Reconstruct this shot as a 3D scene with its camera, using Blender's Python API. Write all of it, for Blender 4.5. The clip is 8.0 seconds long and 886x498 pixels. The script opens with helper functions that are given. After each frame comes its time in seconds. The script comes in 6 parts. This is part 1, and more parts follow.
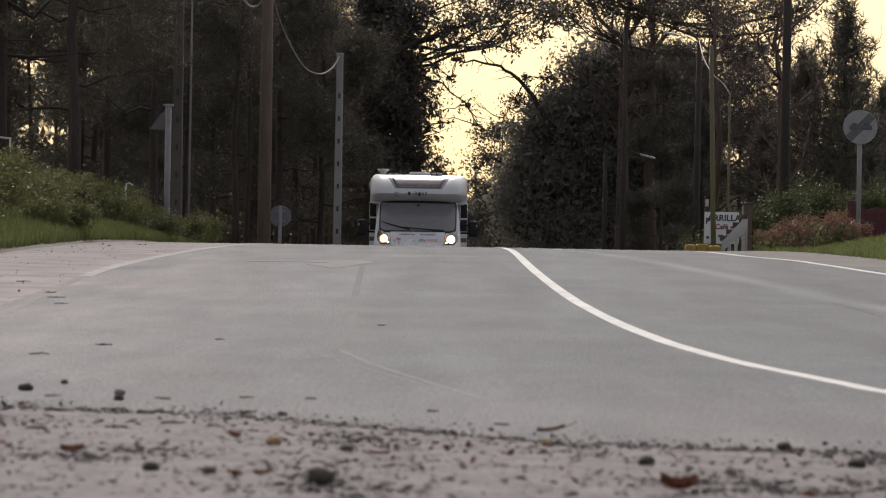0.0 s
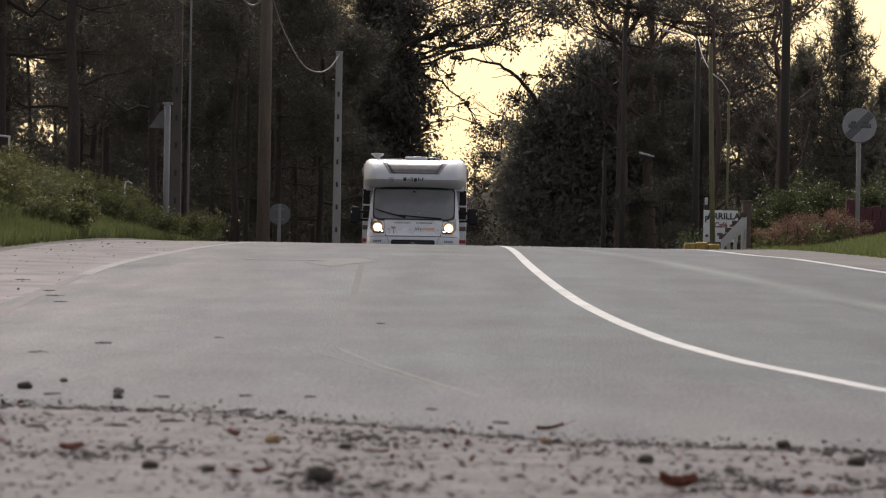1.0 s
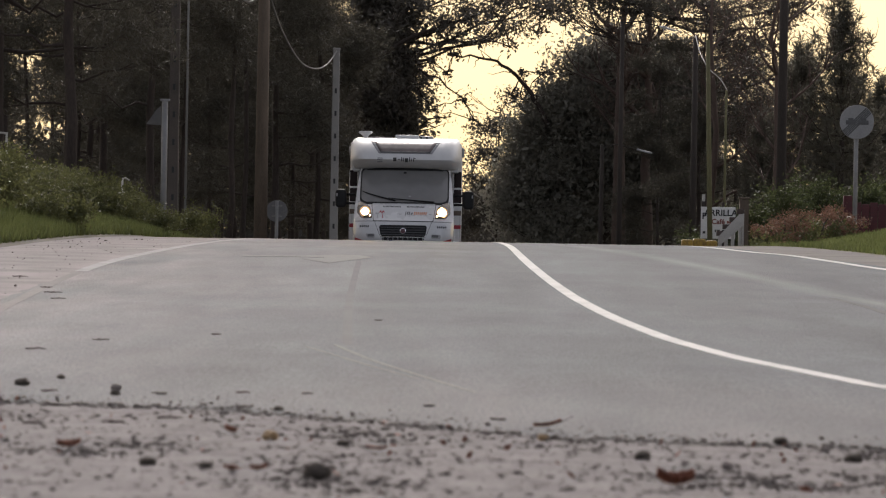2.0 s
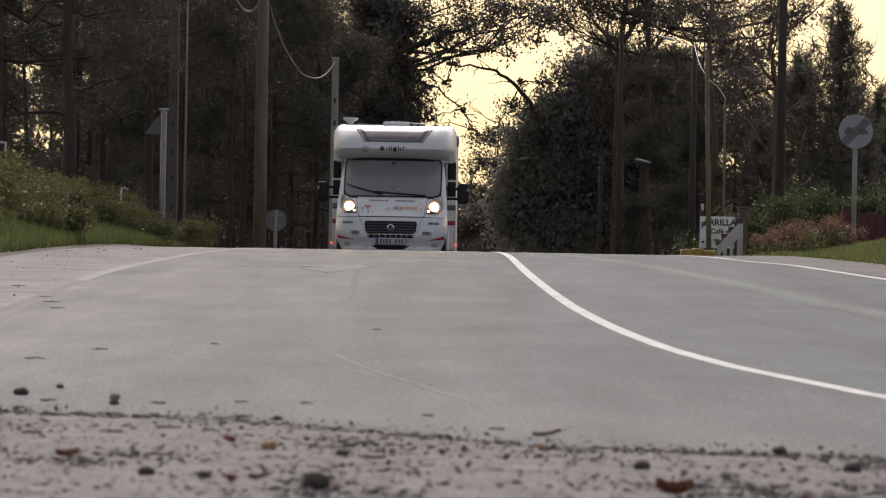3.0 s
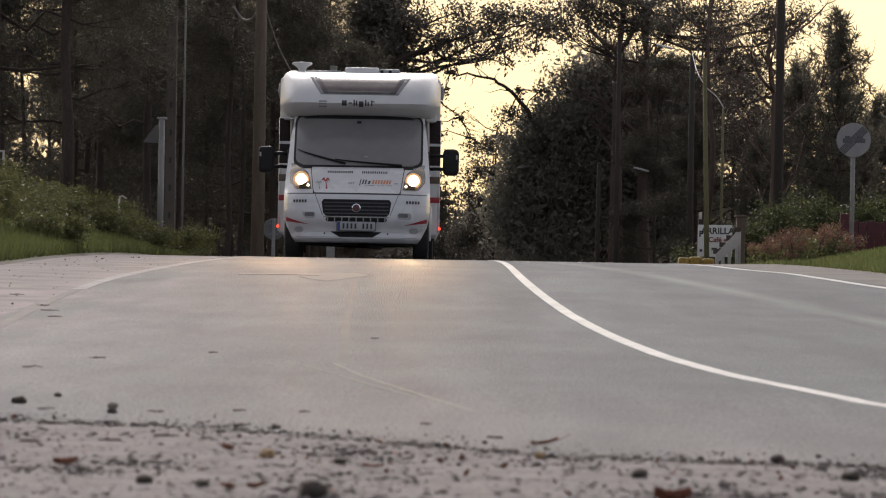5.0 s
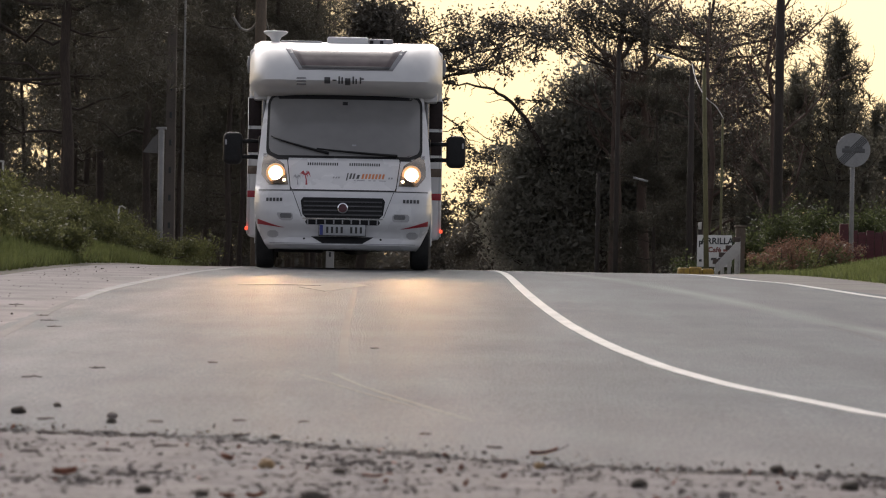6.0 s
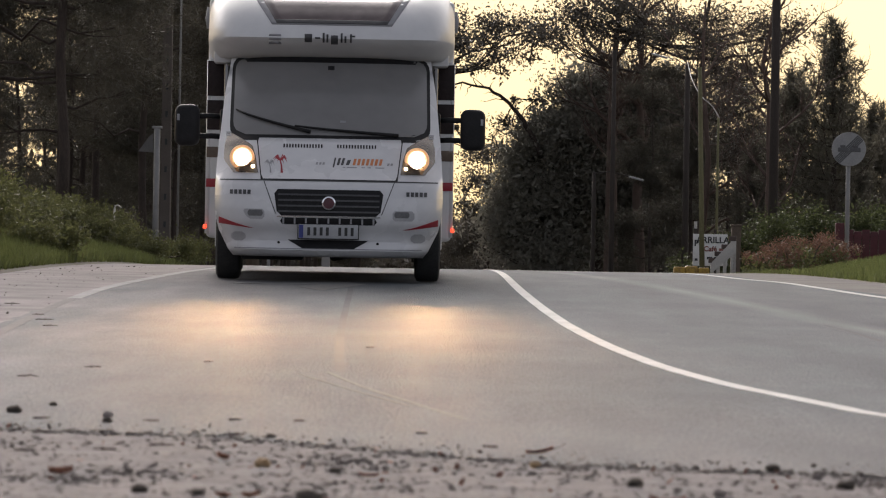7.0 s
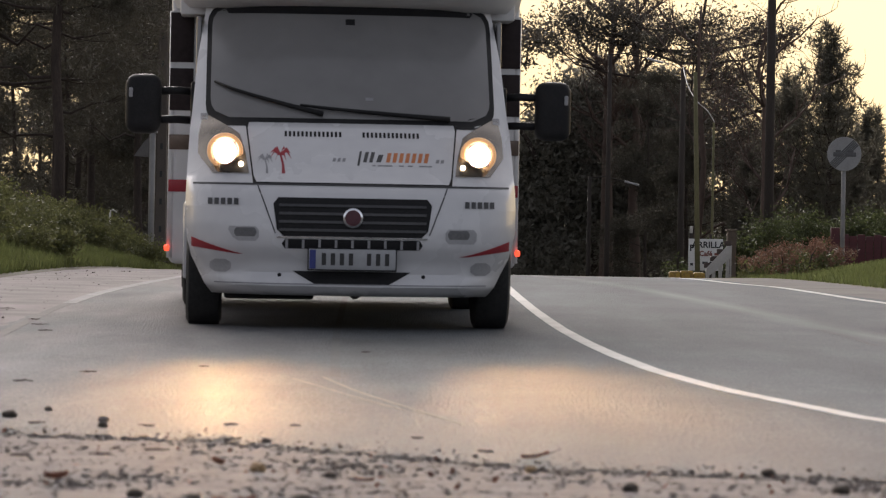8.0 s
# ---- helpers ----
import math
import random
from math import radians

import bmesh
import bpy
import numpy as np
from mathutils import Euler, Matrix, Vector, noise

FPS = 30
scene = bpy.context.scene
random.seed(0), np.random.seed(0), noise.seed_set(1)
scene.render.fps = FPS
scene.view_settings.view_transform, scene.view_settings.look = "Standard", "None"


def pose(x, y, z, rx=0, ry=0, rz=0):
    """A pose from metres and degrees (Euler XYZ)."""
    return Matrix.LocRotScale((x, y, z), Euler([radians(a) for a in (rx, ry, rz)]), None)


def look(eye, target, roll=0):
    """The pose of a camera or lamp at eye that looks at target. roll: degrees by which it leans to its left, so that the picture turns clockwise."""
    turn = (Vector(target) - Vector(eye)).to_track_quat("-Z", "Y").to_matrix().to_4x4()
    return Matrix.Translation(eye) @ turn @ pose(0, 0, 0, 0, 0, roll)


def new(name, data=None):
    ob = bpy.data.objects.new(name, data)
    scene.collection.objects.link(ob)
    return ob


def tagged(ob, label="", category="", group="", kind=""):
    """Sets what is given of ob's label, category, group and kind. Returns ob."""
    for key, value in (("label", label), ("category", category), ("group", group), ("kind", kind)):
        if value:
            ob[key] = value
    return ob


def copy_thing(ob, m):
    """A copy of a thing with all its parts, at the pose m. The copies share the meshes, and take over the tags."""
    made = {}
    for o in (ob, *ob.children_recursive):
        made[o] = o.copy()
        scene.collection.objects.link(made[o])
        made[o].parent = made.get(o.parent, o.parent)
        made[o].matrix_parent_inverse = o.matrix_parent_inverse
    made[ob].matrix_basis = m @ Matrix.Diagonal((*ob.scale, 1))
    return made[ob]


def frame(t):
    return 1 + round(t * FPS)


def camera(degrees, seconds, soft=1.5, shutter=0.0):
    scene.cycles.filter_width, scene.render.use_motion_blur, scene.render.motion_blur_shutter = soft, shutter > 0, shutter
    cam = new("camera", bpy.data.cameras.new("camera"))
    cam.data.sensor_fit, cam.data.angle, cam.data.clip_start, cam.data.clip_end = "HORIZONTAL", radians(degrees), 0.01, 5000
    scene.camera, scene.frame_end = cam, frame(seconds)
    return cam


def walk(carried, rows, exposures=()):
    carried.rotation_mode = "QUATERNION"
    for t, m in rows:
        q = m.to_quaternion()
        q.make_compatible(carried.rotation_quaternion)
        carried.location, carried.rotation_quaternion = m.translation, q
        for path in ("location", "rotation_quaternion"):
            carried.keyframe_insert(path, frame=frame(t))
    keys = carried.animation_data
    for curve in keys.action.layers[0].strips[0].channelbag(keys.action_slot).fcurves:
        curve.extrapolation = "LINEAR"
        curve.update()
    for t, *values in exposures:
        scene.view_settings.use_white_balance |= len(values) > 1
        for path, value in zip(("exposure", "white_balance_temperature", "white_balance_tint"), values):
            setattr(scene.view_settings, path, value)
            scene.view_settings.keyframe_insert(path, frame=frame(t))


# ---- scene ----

# ================= camera and its path =================
cam = camera(14.0, 8.0, soft=1.1)
cam.data.dof.use_dof, cam.data.dof.focus_distance, cam.data.dof.aperture_fstop = True, 42.0, 10.0
PAN = ((0.0, 0, 0), (0.5, 0, -3), (1.0, -1.5, -3), (1.5, -4, -14), (3.0, -8, 8), (3.5, -8, 12), (4.0, -6.5, 27.5),
       (4.5, -11, 19.5), (6.0, -12.5, 41), (6.5, -23, 46.5), (7.0, -20, 39.5), (7.5, -27, 43), (8.0, -28, 48))
STEP = 0.00897           # degrees for one unit of the pan table
walk(cam, [(t, pose(0, 0, 0.55, 90 - 0.368 + b * STEP, -1.0, a * STEP)) for t, a, b in PAN],
     exposures=((0.0, 1.49, 6650, 13), (8.0, 1.49, 6650, 13)))

# ================= world and sun =================
world = bpy.data.worlds.new("world")
scene.world = world
world.use_nodes = True
wn = world.node_tree.nodes
sky = wn.new("ShaderNodeTexSky")
sky.sky_type = "NISHITA"
sky.sun_disc = False
sky.sun_elevation = radians(25.0)
sky.sun_rotation = radians(352.0)
sky.air_density, sky.dust_density, sky.ozone_density = 0.4, 4.0, 0.5
wn["Background"].inputs["Strength"].default_value = 0.095
haze = wn.new("ShaderNodeHueSaturation")          # thin even cloud takes most of the blue out of the sky
haze.inputs["Saturation"].default_value = 0.35
world.node_tree.links.new(sky.outputs["Color"], haze.inputs["Color"])
world.node_tree.links.new(haze.outputs["Color"], wn["Background"].inputs["Color"])
sun = new("sun", bpy.data.lights.new("sun", "SUN"))
sun.data.energy, sun.data.angle, sun.data.color = 0.2, radians(25), (1.0, 0.95, 0.88)
sun.matrix_world = look((-8, 56, 30), (0, 0, 0))


# ================= materials =================
def mat(name, a, b=None, scale=5.0, rough=0.6, metal=0.0, bump=0.0, fine=60.0, stretch=(1, 1, 1), spec=0.5, rvar=0.1, vary=0.0, coat=0.0):
    """A surface of two tones mixed by coarse and fine noise, with relief and uneven gloss."""
    m = bpy.data.materials.new(name)
    m.use_nodes = True
    n, l = m.node_tree.nodes, m.node_tree.links
    p = n["Principled BSDF"]
    b = b or tuple(c * 0.75 for c in a)
    tc, mp = n.new("ShaderNodeTexCoord"), n.new("ShaderNodeMapping")
    mp.inputs["Scale"].default_value = stretch
    l.new(tc.outputs["Object"], mp.inputs["Vector"])
    big, small = n.new("ShaderNodeTexNoise"), n.new("ShaderNodeTexNoise")
    big.inputs["Scale"].default_value, big.inputs["Detail"].default_value = scale, 5
    small.inputs["Scale"].default_value, small.inputs["Detail"].default_value = fine, 3
    for t in (big, small):
        l.new(mp.outputs["Vector"], t.inputs["Vector"])
    mix = n.new("ShaderNodeMath")
    mix.operation = "MULTIPLY_ADD"
    mix.inputs[1].default_value = 0.45
    half = n.new("ShaderNodeMath")
    half.operation = "MULTIPLY"
    half.inputs[1].default_value = 0.55
    l.new(big.outputs["Fac"], half.inputs[0])
    l.new(small.outputs["Fac"], mix.inputs[0])
    l.new(half.outputs[0], mix.inputs[2])
    ramp = n.new("ShaderNodeValToRGB")
    ramp.color_ramp.elements[0].position, ramp.color_ramp.elements[1].position = 0.36, 0.64
    ramp.color_ramp.elements[0].color, ramp.color_ramp.elements[1].color = (*a, 1), (*b, 1)
    l.new(mix.outputs[0], ramp.inputs["Fac"])
    out = ramp.outputs["Color"]
    if vary:
        info, hsv, mr = n.new("ShaderNodeObjectInfo"), n.new("ShaderNodeHueSaturation"), n.new("ShaderNodeMapRange")
        geo, add = n.new("ShaderNodeNewGeometry"), n.new("ShaderNodeMath")
        add.operation = "ADD"
        l.new(info.outputs["Random"], add.inputs[0])
        l.new(geo.outputs["Random Per Island"], add.inputs[1])
        mr.inputs["From Max"].default_value = 2.0
        mr.inputs["To Min"].default_value, mr.inputs["To Max"].default_value = 1 - vary, 1 + vary
        l.new(add.outputs[0], mr.inputs["Value"])
        l.new(mr.outputs[0], hsv.inputs["Value"])
        l.new(out, hsv.inputs["Color"])
        out = hsv.outputs["Color"]
    l.new(out, p.inputs["Base Color"])
    rr = n.new("ShaderNodeMapRange")
    rr.inputs["To Min"].default_value, rr.inputs["To Max"].default_value = max(0.02, rough - rvar), min(1, rough + rvar)
    l.new(big.outputs["Fac"], rr.inputs["Value"])
    l.new(rr.outputs[0], p.inputs["Roughness"])
    p.inputs["Metallic"].default_value = metal
    p.inputs["Specular IOR Level"].default_value = spec
    p.inputs["Coat Weight"].default_value = coat
    if bump:
        bn = n.new("ShaderNodeBump")
        bn.inputs["Strength"].default_value, bn.inputs["Distance"].default_value = min(1.0, bump * 20), bump
        l.new(small.outputs["Fac"], bn.inputs["Height"])
        l.new(bn.outputs["Normal"], p.inputs["Normal"])
    return m


def glow(name, colour, strength):
    m = bpy.data.materials.new(name)
    m.use_nodes = True
    p = m.node_tree.nodes["Principled BSDF"]
    p.inputs["Base Color"].default_value = (*colour, 1)
    p.inputs["Emission Color"].default_value = (*colour, 1)
    p.inputs["Emission Strength"].default_value = strength
    return m


def leafy(name, a, b, trans=0.38):
    """Foliage: two greens by tuft, some light passing through."""
    m = mat(name, a, b, scale=0.7, rough=0.6, fine=9, spec=0.3, vary=0.35)
    n, l = m.node_tree.nodes, m.node_tree.links
    p, out = n["Principled BSDF"], n["Material Output"]
    tr, mx = n.new("ShaderNodeBsdfTranslucent"), n.new("ShaderNodeMixShader")
    tr.inputs["Color"].default_value = (*[min(1, c * 1.5) for c in b], 1)
    mx.inputs[0].default_value = trans
    l.new(p.outputs[0], mx.inputs[1])
    l.new(tr.outputs[0], mx.inputs[2])
    l.new(mx.outputs[0], out.inputs["Surface"])
    return m


ASPHALT = mat("asphalt", (0.084, 0.0915, 0.0975), (0.121, 0.131, 0.139), 0.45, 0.80, bump=0.004, fine=150, rvar=0.06, spec=0.03, coat=0.015)


def dusty(m):
    """Sand washed over the asphalt along the shoulder and the gravel, in drawn-out drifts, and some pale tyre-polished tracks."""
    n, l = m.node_tree.nodes, m.node_tree.links
    p = n["Principled BSDF"]
    link = p.inputs["Base Color"].links[0]
    src = link.from_socket
    tc, sep, mp, nz = n.new("ShaderNodeTexCoord"), n.new("ShaderNodeSeparateXYZ"), n.new("ShaderNodeMapping"), n.new("ShaderNodeTexNoise")
    l.new(tc.outputs["Object"], sep.inputs[0])
    mp.inputs["Scale"].default_value = (1.0, 0.16, 1.0)
    l.new(tc.outputs["Object"], mp.inputs["Vector"])
    nz.inputs["Scale"].default_value, nz.inputs["Detail"].default_value = 1.6, 6
    l.new(mp.outputs["Vector"], nz.inputs["Vector"])
    sx, sy = n.new("ShaderNodeMapRange"), n.new("ShaderNodeMapRange")
    for r, a, b, hi, socket in ((sx, -0.2, -2.6, 0.9, "X"), (sy, 13.5, 9.2, 0.55, "Y")):
        r.inputs["From Min"].default_value, r.inputs["From Max"].default_value = a, b
        r.inputs["To Max"].default_value = hi
        l.new(sep.outputs[socket], r.inputs["Value"])
    mx, mul, con = n.new("ShaderNodeMath"), n.new("ShaderNodeMath"), n.new("ShaderNodeMapRange")
    mx.operation, mul.operation = "MAXIMUM", "MULTIPLY"
    l.new(sx.outputs[0], mx.inputs[0])
    l.new(sy.outputs[0], mx.inputs[1])
    con.inputs["From Min"].default_value, con.inputs["From Max"].default_value, con.inputs["To Min"].default_value = 0.3, 0.65, 0.25
    l.new(nz.outputs["Fac"], con.inputs["Value"])
    l.new(mx.outputs[0], mul.inputs[0])
    l.new(con.outputs[0], mul.inputs[1])
    mix = n.new("ShaderNodeMixRGB")
    l.new(mul.outputs[0], mix.inputs["Fac"])
    l.new(src, mix.inputs["Color1"])
    mix.inputs["Color2"].default_value = (0.23, 0.208, 0.203, 1)
    out = mix.outputs[0]
    # worn lanes and patches drawn out along the road, then the stones of the surface
    for stretch, scale, detail, lo, hi in (((0.9, 0.07, 1), 1.5, 4, 0.84, 1.14), ((2.2, 0.5, 1), 1.3, 6, 0.90, 1.10), ((1, 0.16, 1), 85, 2, 0.82, 1.18)):
        mp, nz, mr, mu = n.new("ShaderNodeMapping"), n.new("ShaderNodeTexNoise"), n.new("ShaderNodeMapRange"), n.new("ShaderNodeMixRGB")
        mp.inputs["Scale"].default_value = stretch
        l.new(tc.outputs["Object"], mp.inputs["Vector"])
        nz.inputs["Scale"].default_value, nz.inputs["Detail"].default_value = scale, detail
        l.new(mp.outputs["Vector"], nz.inputs["Vector"])
        mr.inputs["From Min"].default_value, mr.inputs["From Max"].default_value = 0.3, 0.7
        mr.inputs["To Min"].default_value, mr.inputs["To Max"].default_value = lo, hi
        l.new(nz.outputs["Fac"], mr.inputs["Value"])
        mu.blend_type = "MULTIPLY"
        mu.inputs["Fac"].default_value = 1.0
        l.new(out, mu.inputs["Color1"])
        l.new(mr.outputs[0], mu.inputs["Color2"])
        out = mu.outputs[0]
    # a pale wheel track on the far lane, broken up and soft at its sides
    along, off, wide, soft, broken = (n.new("ShaderNodeMath") for _ in range(5))
    along.operation, along.inputs[1].default_value, along.inputs[2].default_value = "MULTIPLY_ADD", 0.072, -4.43
    l.new(sep.outputs["Y"], along.inputs[0])
    off.operation = "ADD"
    l.new(along.outputs[0], off.inputs[0])
    l.new(sep.outputs["X"], off.inputs[1])
    wide.operation = "ABSOLUTE"
    l.new(off.outputs[0], wide.inputs[0])
    soft.operation, soft.use_clamp, soft.inputs[1].default_value, soft.inputs[2].default_value = "MULTIPLY_ADD", True, -3.6, 0.75
    l.new(wide.outputs[0], soft.inputs[0])
    broken.operation = "MULTIPLY"
    l.new(soft.outputs[0], broken.inputs[0])
    l.new(con.outputs[0], broken.inputs[1])
    track = n.new("ShaderNodeMixRGB")
    l.new(broken.outputs[0], track.inputs["Fac"])
    l.new(out, track.inputs["Color1"])
    track.inputs["Color2"].default_value = (0.20, 0.205, 0.21, 1)
    out = track.outputs[0]
    rough_stone = n.new("ShaderNodeBump")
    rough_stone.inputs["Strength"].default_value, rough_stone.inputs["Distance"].default_value = 1.0, 0.014
    l.new(nz.outputs["Fac"], rough_stone.inputs["Height"])
    l.new(p.inputs["Normal"].links[0].from_socket, rough_stone.inputs["Normal"])
    l.new(rough_stone.outputs["Normal"], p.inputs["Normal"])
    l.new(out, p.inputs["Base Color"])
    return m


dusty(ASPHALT)
SEALED = mat("sealed_crack", (0.078, 0.081, 0.082), (0.112, 0.116, 0.117), 1.5, 0.8, fine=60, spec=0.03, coat=0.015)
for m_ in (ASPHALT, SEALED):
    m_.node_tree.nodes["Principled BSDF"].inputs["Coat Roughness"].default_value = 0.41
for b in ASPHALT.node_tree.nodes:
    if b.type == "BUMP":
        b.inputs["Strength"].default_value = 0.7
        ASPHALT.node_tree.links.new(b.outputs["Normal"], ASPHALT.node_tree.nodes["Principled BSDF"].inputs["Coat Normal"])
GRAVEL = mat("gritty_sand", (0.096, 0.085, 0.085), (0.204, 0.184, 0.184), 7.0, 0.95, bump=0.006, fine=75, spec=0.1)
DUST = mat("sandy_shoulder", (0.148, 0.130, 0.128), (0.268, 0.236, 0.233), 1.8, 0.95, bump=0.004, fine=70, spec=0.1)
SOIL = mat("leaf_litter", (0.035, 0.03, 0.018), (0.07, 0.055, 0.03), 0.8, 0.95, bump=0.02, fine=14)
STONE = mat("stone", (0.120, 0.103, 0.095), (0.215, 0.190, 0.178), 30, 0.9, bump=0.002, fine=200, vary=0.5, spec=0.15)
DARKSTONE = mat("dark_stone", (0.05, 0.044, 0.038), (0.10, 0.085, 0.072), 40, 0.9, fine=200, spec=0.15)
TANSTONE = mat("tan_stone", (0.24, 0.15, 0.07), (0.34, 0.23, 0.12), 30, 0.8, fine=200)
BROWNLEAF = mat("dry_leaf", (0.10, 0.028, 0.012), (0.20, 0.06, 0.025), 40, 0.7, fine=150)
TWIG = mat("twig_bark", (0.035, 0.025, 0.02), (0.07, 0.05, 0.04), 40, 0.9, fine=150)
LINE = mat("road_paint", (0.375, 0.371, 0.360), (0.540, 0.532, 0.517), 2.0, 0.8, bump=0.002, fine=120, spec=0.2)
OLDLINE = mat("worn_road_paint", (0.180, 0.173, 0.167), (0.292, 0.282, 0.276), 3.0, 0.85, bump=0.002, fine=60, spec=0.2)
SANDYLINE = mat("sanded_paint", (0.150, 0.135, 0.132), (0.205, 0.186, 0.182), 6.0, 0.9, bump=0.002, fine=60, spec=0.1)
SCUFF = mat("scuffed_asphalt", (0.129, 0.129, 0.125), (0.182, 0.182, 0.179), 9.0, 0.85, fine=70, spec=0.05)
TWIGBARK = mat("bare_twigs", (0.085, 0.058, 0.046), (0.13, 0.09, 0.072), 6, 0.9, fine=30)
BARK = mat("pine_bark", (0.035, 0.026, 0.021), (0.066, 0.049, 0.039), 3, 0.95, bump=0.03, fine=16, stretch=(3, 3, 0.7))
NEEDLE = leafy("pine_needles", (0.050, 0.047, 0.035), (0.085, 0.077, 0.058), 0.2)
LEAF = leafy("tree_leaves", (0.070, 0.063, 0.052), (0.115, 0.102, 0.083), 0.12)
# LEAF made paler: haze and missing light put into the leaf colour
HAZELEAF = leafy("haze_paled_leaves", (0.144, 0.138, 0.114), (0.228, 0.216, 0.178), 0.26)
# lighter copy of NEEDLE, its colour making up for light the conifers lack
LITNEEDLE = leafy("brightened_pine_needles", (0.085, 0.080, 0.062), (0.140, 0.130, 0.100), 0.3)
BUSHLEAF = leafy("bush_leaves", (0.034, 0.044, 0.017), (0.088, 0.091, 0.035))
GRASS = leafy("grass_blades", (0.044, 0.058, 0.017), (0.098, 0.112, 0.039))
SHRUB = leafy("shrub_leaves", (0.021, 0.029, 0.011), (0.048, 0.058, 0.022))
HYDRANGEA = leafy("faded_flower_heads", (0.112, 0.056, 0.036), (0.216, 0.120, 0.080), 0.15)
CONCRETE = mat("concrete", (0.25, 0.24, 0.225), (0.34, 0.325, 0.305), 2, 0.9, bump=0.004, fine=60)
OLDCONCRETE = mat("stained_concrete", (0.075, 0.062, 0.052), (0.12, 0.10, 0.085), 2, 0.9, bump=0.004, fine=60)
WOODPOLE = mat("weathered_pole", (0.10, 0.075, 0.055), (0.18, 0.14, 0.105), 2, 0.9, bump=0.006, fine=30, stretch=(4, 4, 0.5))
DARKPOLE = mat("tarred_pole", (0.03, 0.024, 0.02), (0.06, 0.048, 0.04), 2, 0.9, bump=0.006, fine=30, stretch=(4, 4, 0.5))
GREENPOLE = mat("greenish_pole", (0.111, 0.104, 0.046), (0.169, 0.156, 0.078), 2, 0.8, fine=30)
STEEL = mat("galvanised_steel", (0.21, 0.206, 0.20), (0.29, 0.285, 0.275), 6, 0.65, 0.2, fine=60)
SIGNBACK = mat("sign_back", (0.14, 0.14, 0.142), (0.19, 0.19, 0.192), 5, 0.6, 0.3, fine=40)
SIGNWHITE = mat("sign_white", (0.23, 0.23, 0.228), (0.29, 0.29, 0.285), 5, 0.5, fine=40)
SIGNGREY = mat("sign_grey_band", (0.07, 0.07, 0.07), (0.10, 0.10, 0.10), 5, 0.5, fine=40)
WHITEWOOD = mat("white_painted_wood", (0.38, 0.36, 0.33), (0.52, 0.50, 0.46), 4, 0.7, fine=50, bump=0.002)
BOARDWHITE = mat("board_white", (0.58, 0.57, 0.54), (0.70, 0.69, 0.66), 5, 0.6, fine=60)
BLACKPAINT = mat("black_paint", (0.015, 0.015, 0.016), (0.03, 0.03, 0.03), 8, 0.5, fine=60)
RUSTPAINT = mat("faded_red_lettering", (0.16, 0.05, 0.04), (0.24, 0.08, 0.06), 8, 0.6, fine=60)
CAPWOOD = mat("brown_stained_wood", (0.05, 0.036, 0.03), (0.09, 0.066, 0.055), 8, 0.8, fine=60)
YELLOW = mat("yellow_paint", (0.20, 0.12, 0.03), (0.42, 0.27, 0.04), 14, 0.7, fine=40, bump=0.003)
VERGEDUST = mat("dark_verge_grit", (0.085, 0.078, 0.074), (0.15, 0.138, 0.13), 2.5, 0.95, bump=0.004, fine=70, spec=0.1)
MAROON = mat("maroon_boards", (0.055, 0.010, 0.012), (0.09, 0.018, 0.02), 4, 0.7, fine=40, stretch=(1, 1, 5))
CABLE = mat("grey_cable", (0.18, 0.175, 0.165), (0.25, 0.245, 0.235), 4, 0.6, fine=40)
PAINT = mat("white_car_paint", (0.616, 0.616, 0.625), (0.678, 0.678, 0.678), 1.2, 0.28, fine=9, rvar=0.06, coat=0.4)
GRP = mat("white_bodywork", (0.612, 0.612, 0.612), (0.684, 0.684, 0.679), 1.0, 0.38, fine=7, rvar=0.06)
BLACKPLASTIC = mat("black_plastic", (0.012, 0.012, 0.013), (0.02, 0.02, 0.021), 10, 0.6, fine=80, spec=0.2)
# two greys that carry the shade of the bumper's hollows on flat panels
POCKETSHADE = mat("pocket_shade_grey", (0.34, 0.34, 0.345), (0.42, 0.42, 0.425), 6, 0.6, fine=60)
DEEPSHADE = mat("deep_shade_grey", (0.11, 0.11, 0.112), (0.17, 0.17, 0.172), 6, 0.6, fine=60)
GREYPLASTIC = mat("grey_plastic", (0.28, 0.28, 0.29), (0.34, 0.34, 0.35), 6, 0.5, fine=60)
RUBBER = mat("tyre_rubber", (0.012, 0.012, 0.012), (0.03, 0.029, 0.028), 10, 0.85, fine=50)
RIM = mat("wheel_steel", (0.30, 0.30, 0.31), (0.42, 0.42, 0.43), 8, 0.4, 0.7, fine=40)
CHROME = mat("chrome", (0.62, 0.62, 0.63), (0.7, 0.7, 0.7), 8, 0.15, 1.0, fine=40, rvar=0.04)
SCREEN = mat("tinted_windscreen", (0.175, 0.173, 0.170), (0.206, 0.204, 0.200), 1.0, 0.2, fine=5, rvar=0.03, spec=0.7)
SKYLIGHTGLASS = mat("smoked_skylight", (0.07, 0.05, 0.05), (0.12, 0.09, 0.09), 1.5, 0.18, fine=6, rvar=0.04)
RED = mat("red_decal", (0.294, 0.014, 0.025), (0.364, 0.021, 0.035), 4, 0.4, fine=30)
BRONZE = mat("bronze_decal", (0.10, 0.07, 0.05), (0.14, 0.10, 0.075), 4, 0.4, fine=30)
CHARCOAL = mat("charcoal_decal", (0.035, 0.035, 0.038), (0.06, 0.06, 0.062), 4, 0.4, fine=30)
GREYDECAL = mat("grey_decal", (0.22, 0.22, 0.23), (0.30, 0.30, 0.31), 4, 0.4, fine=30)
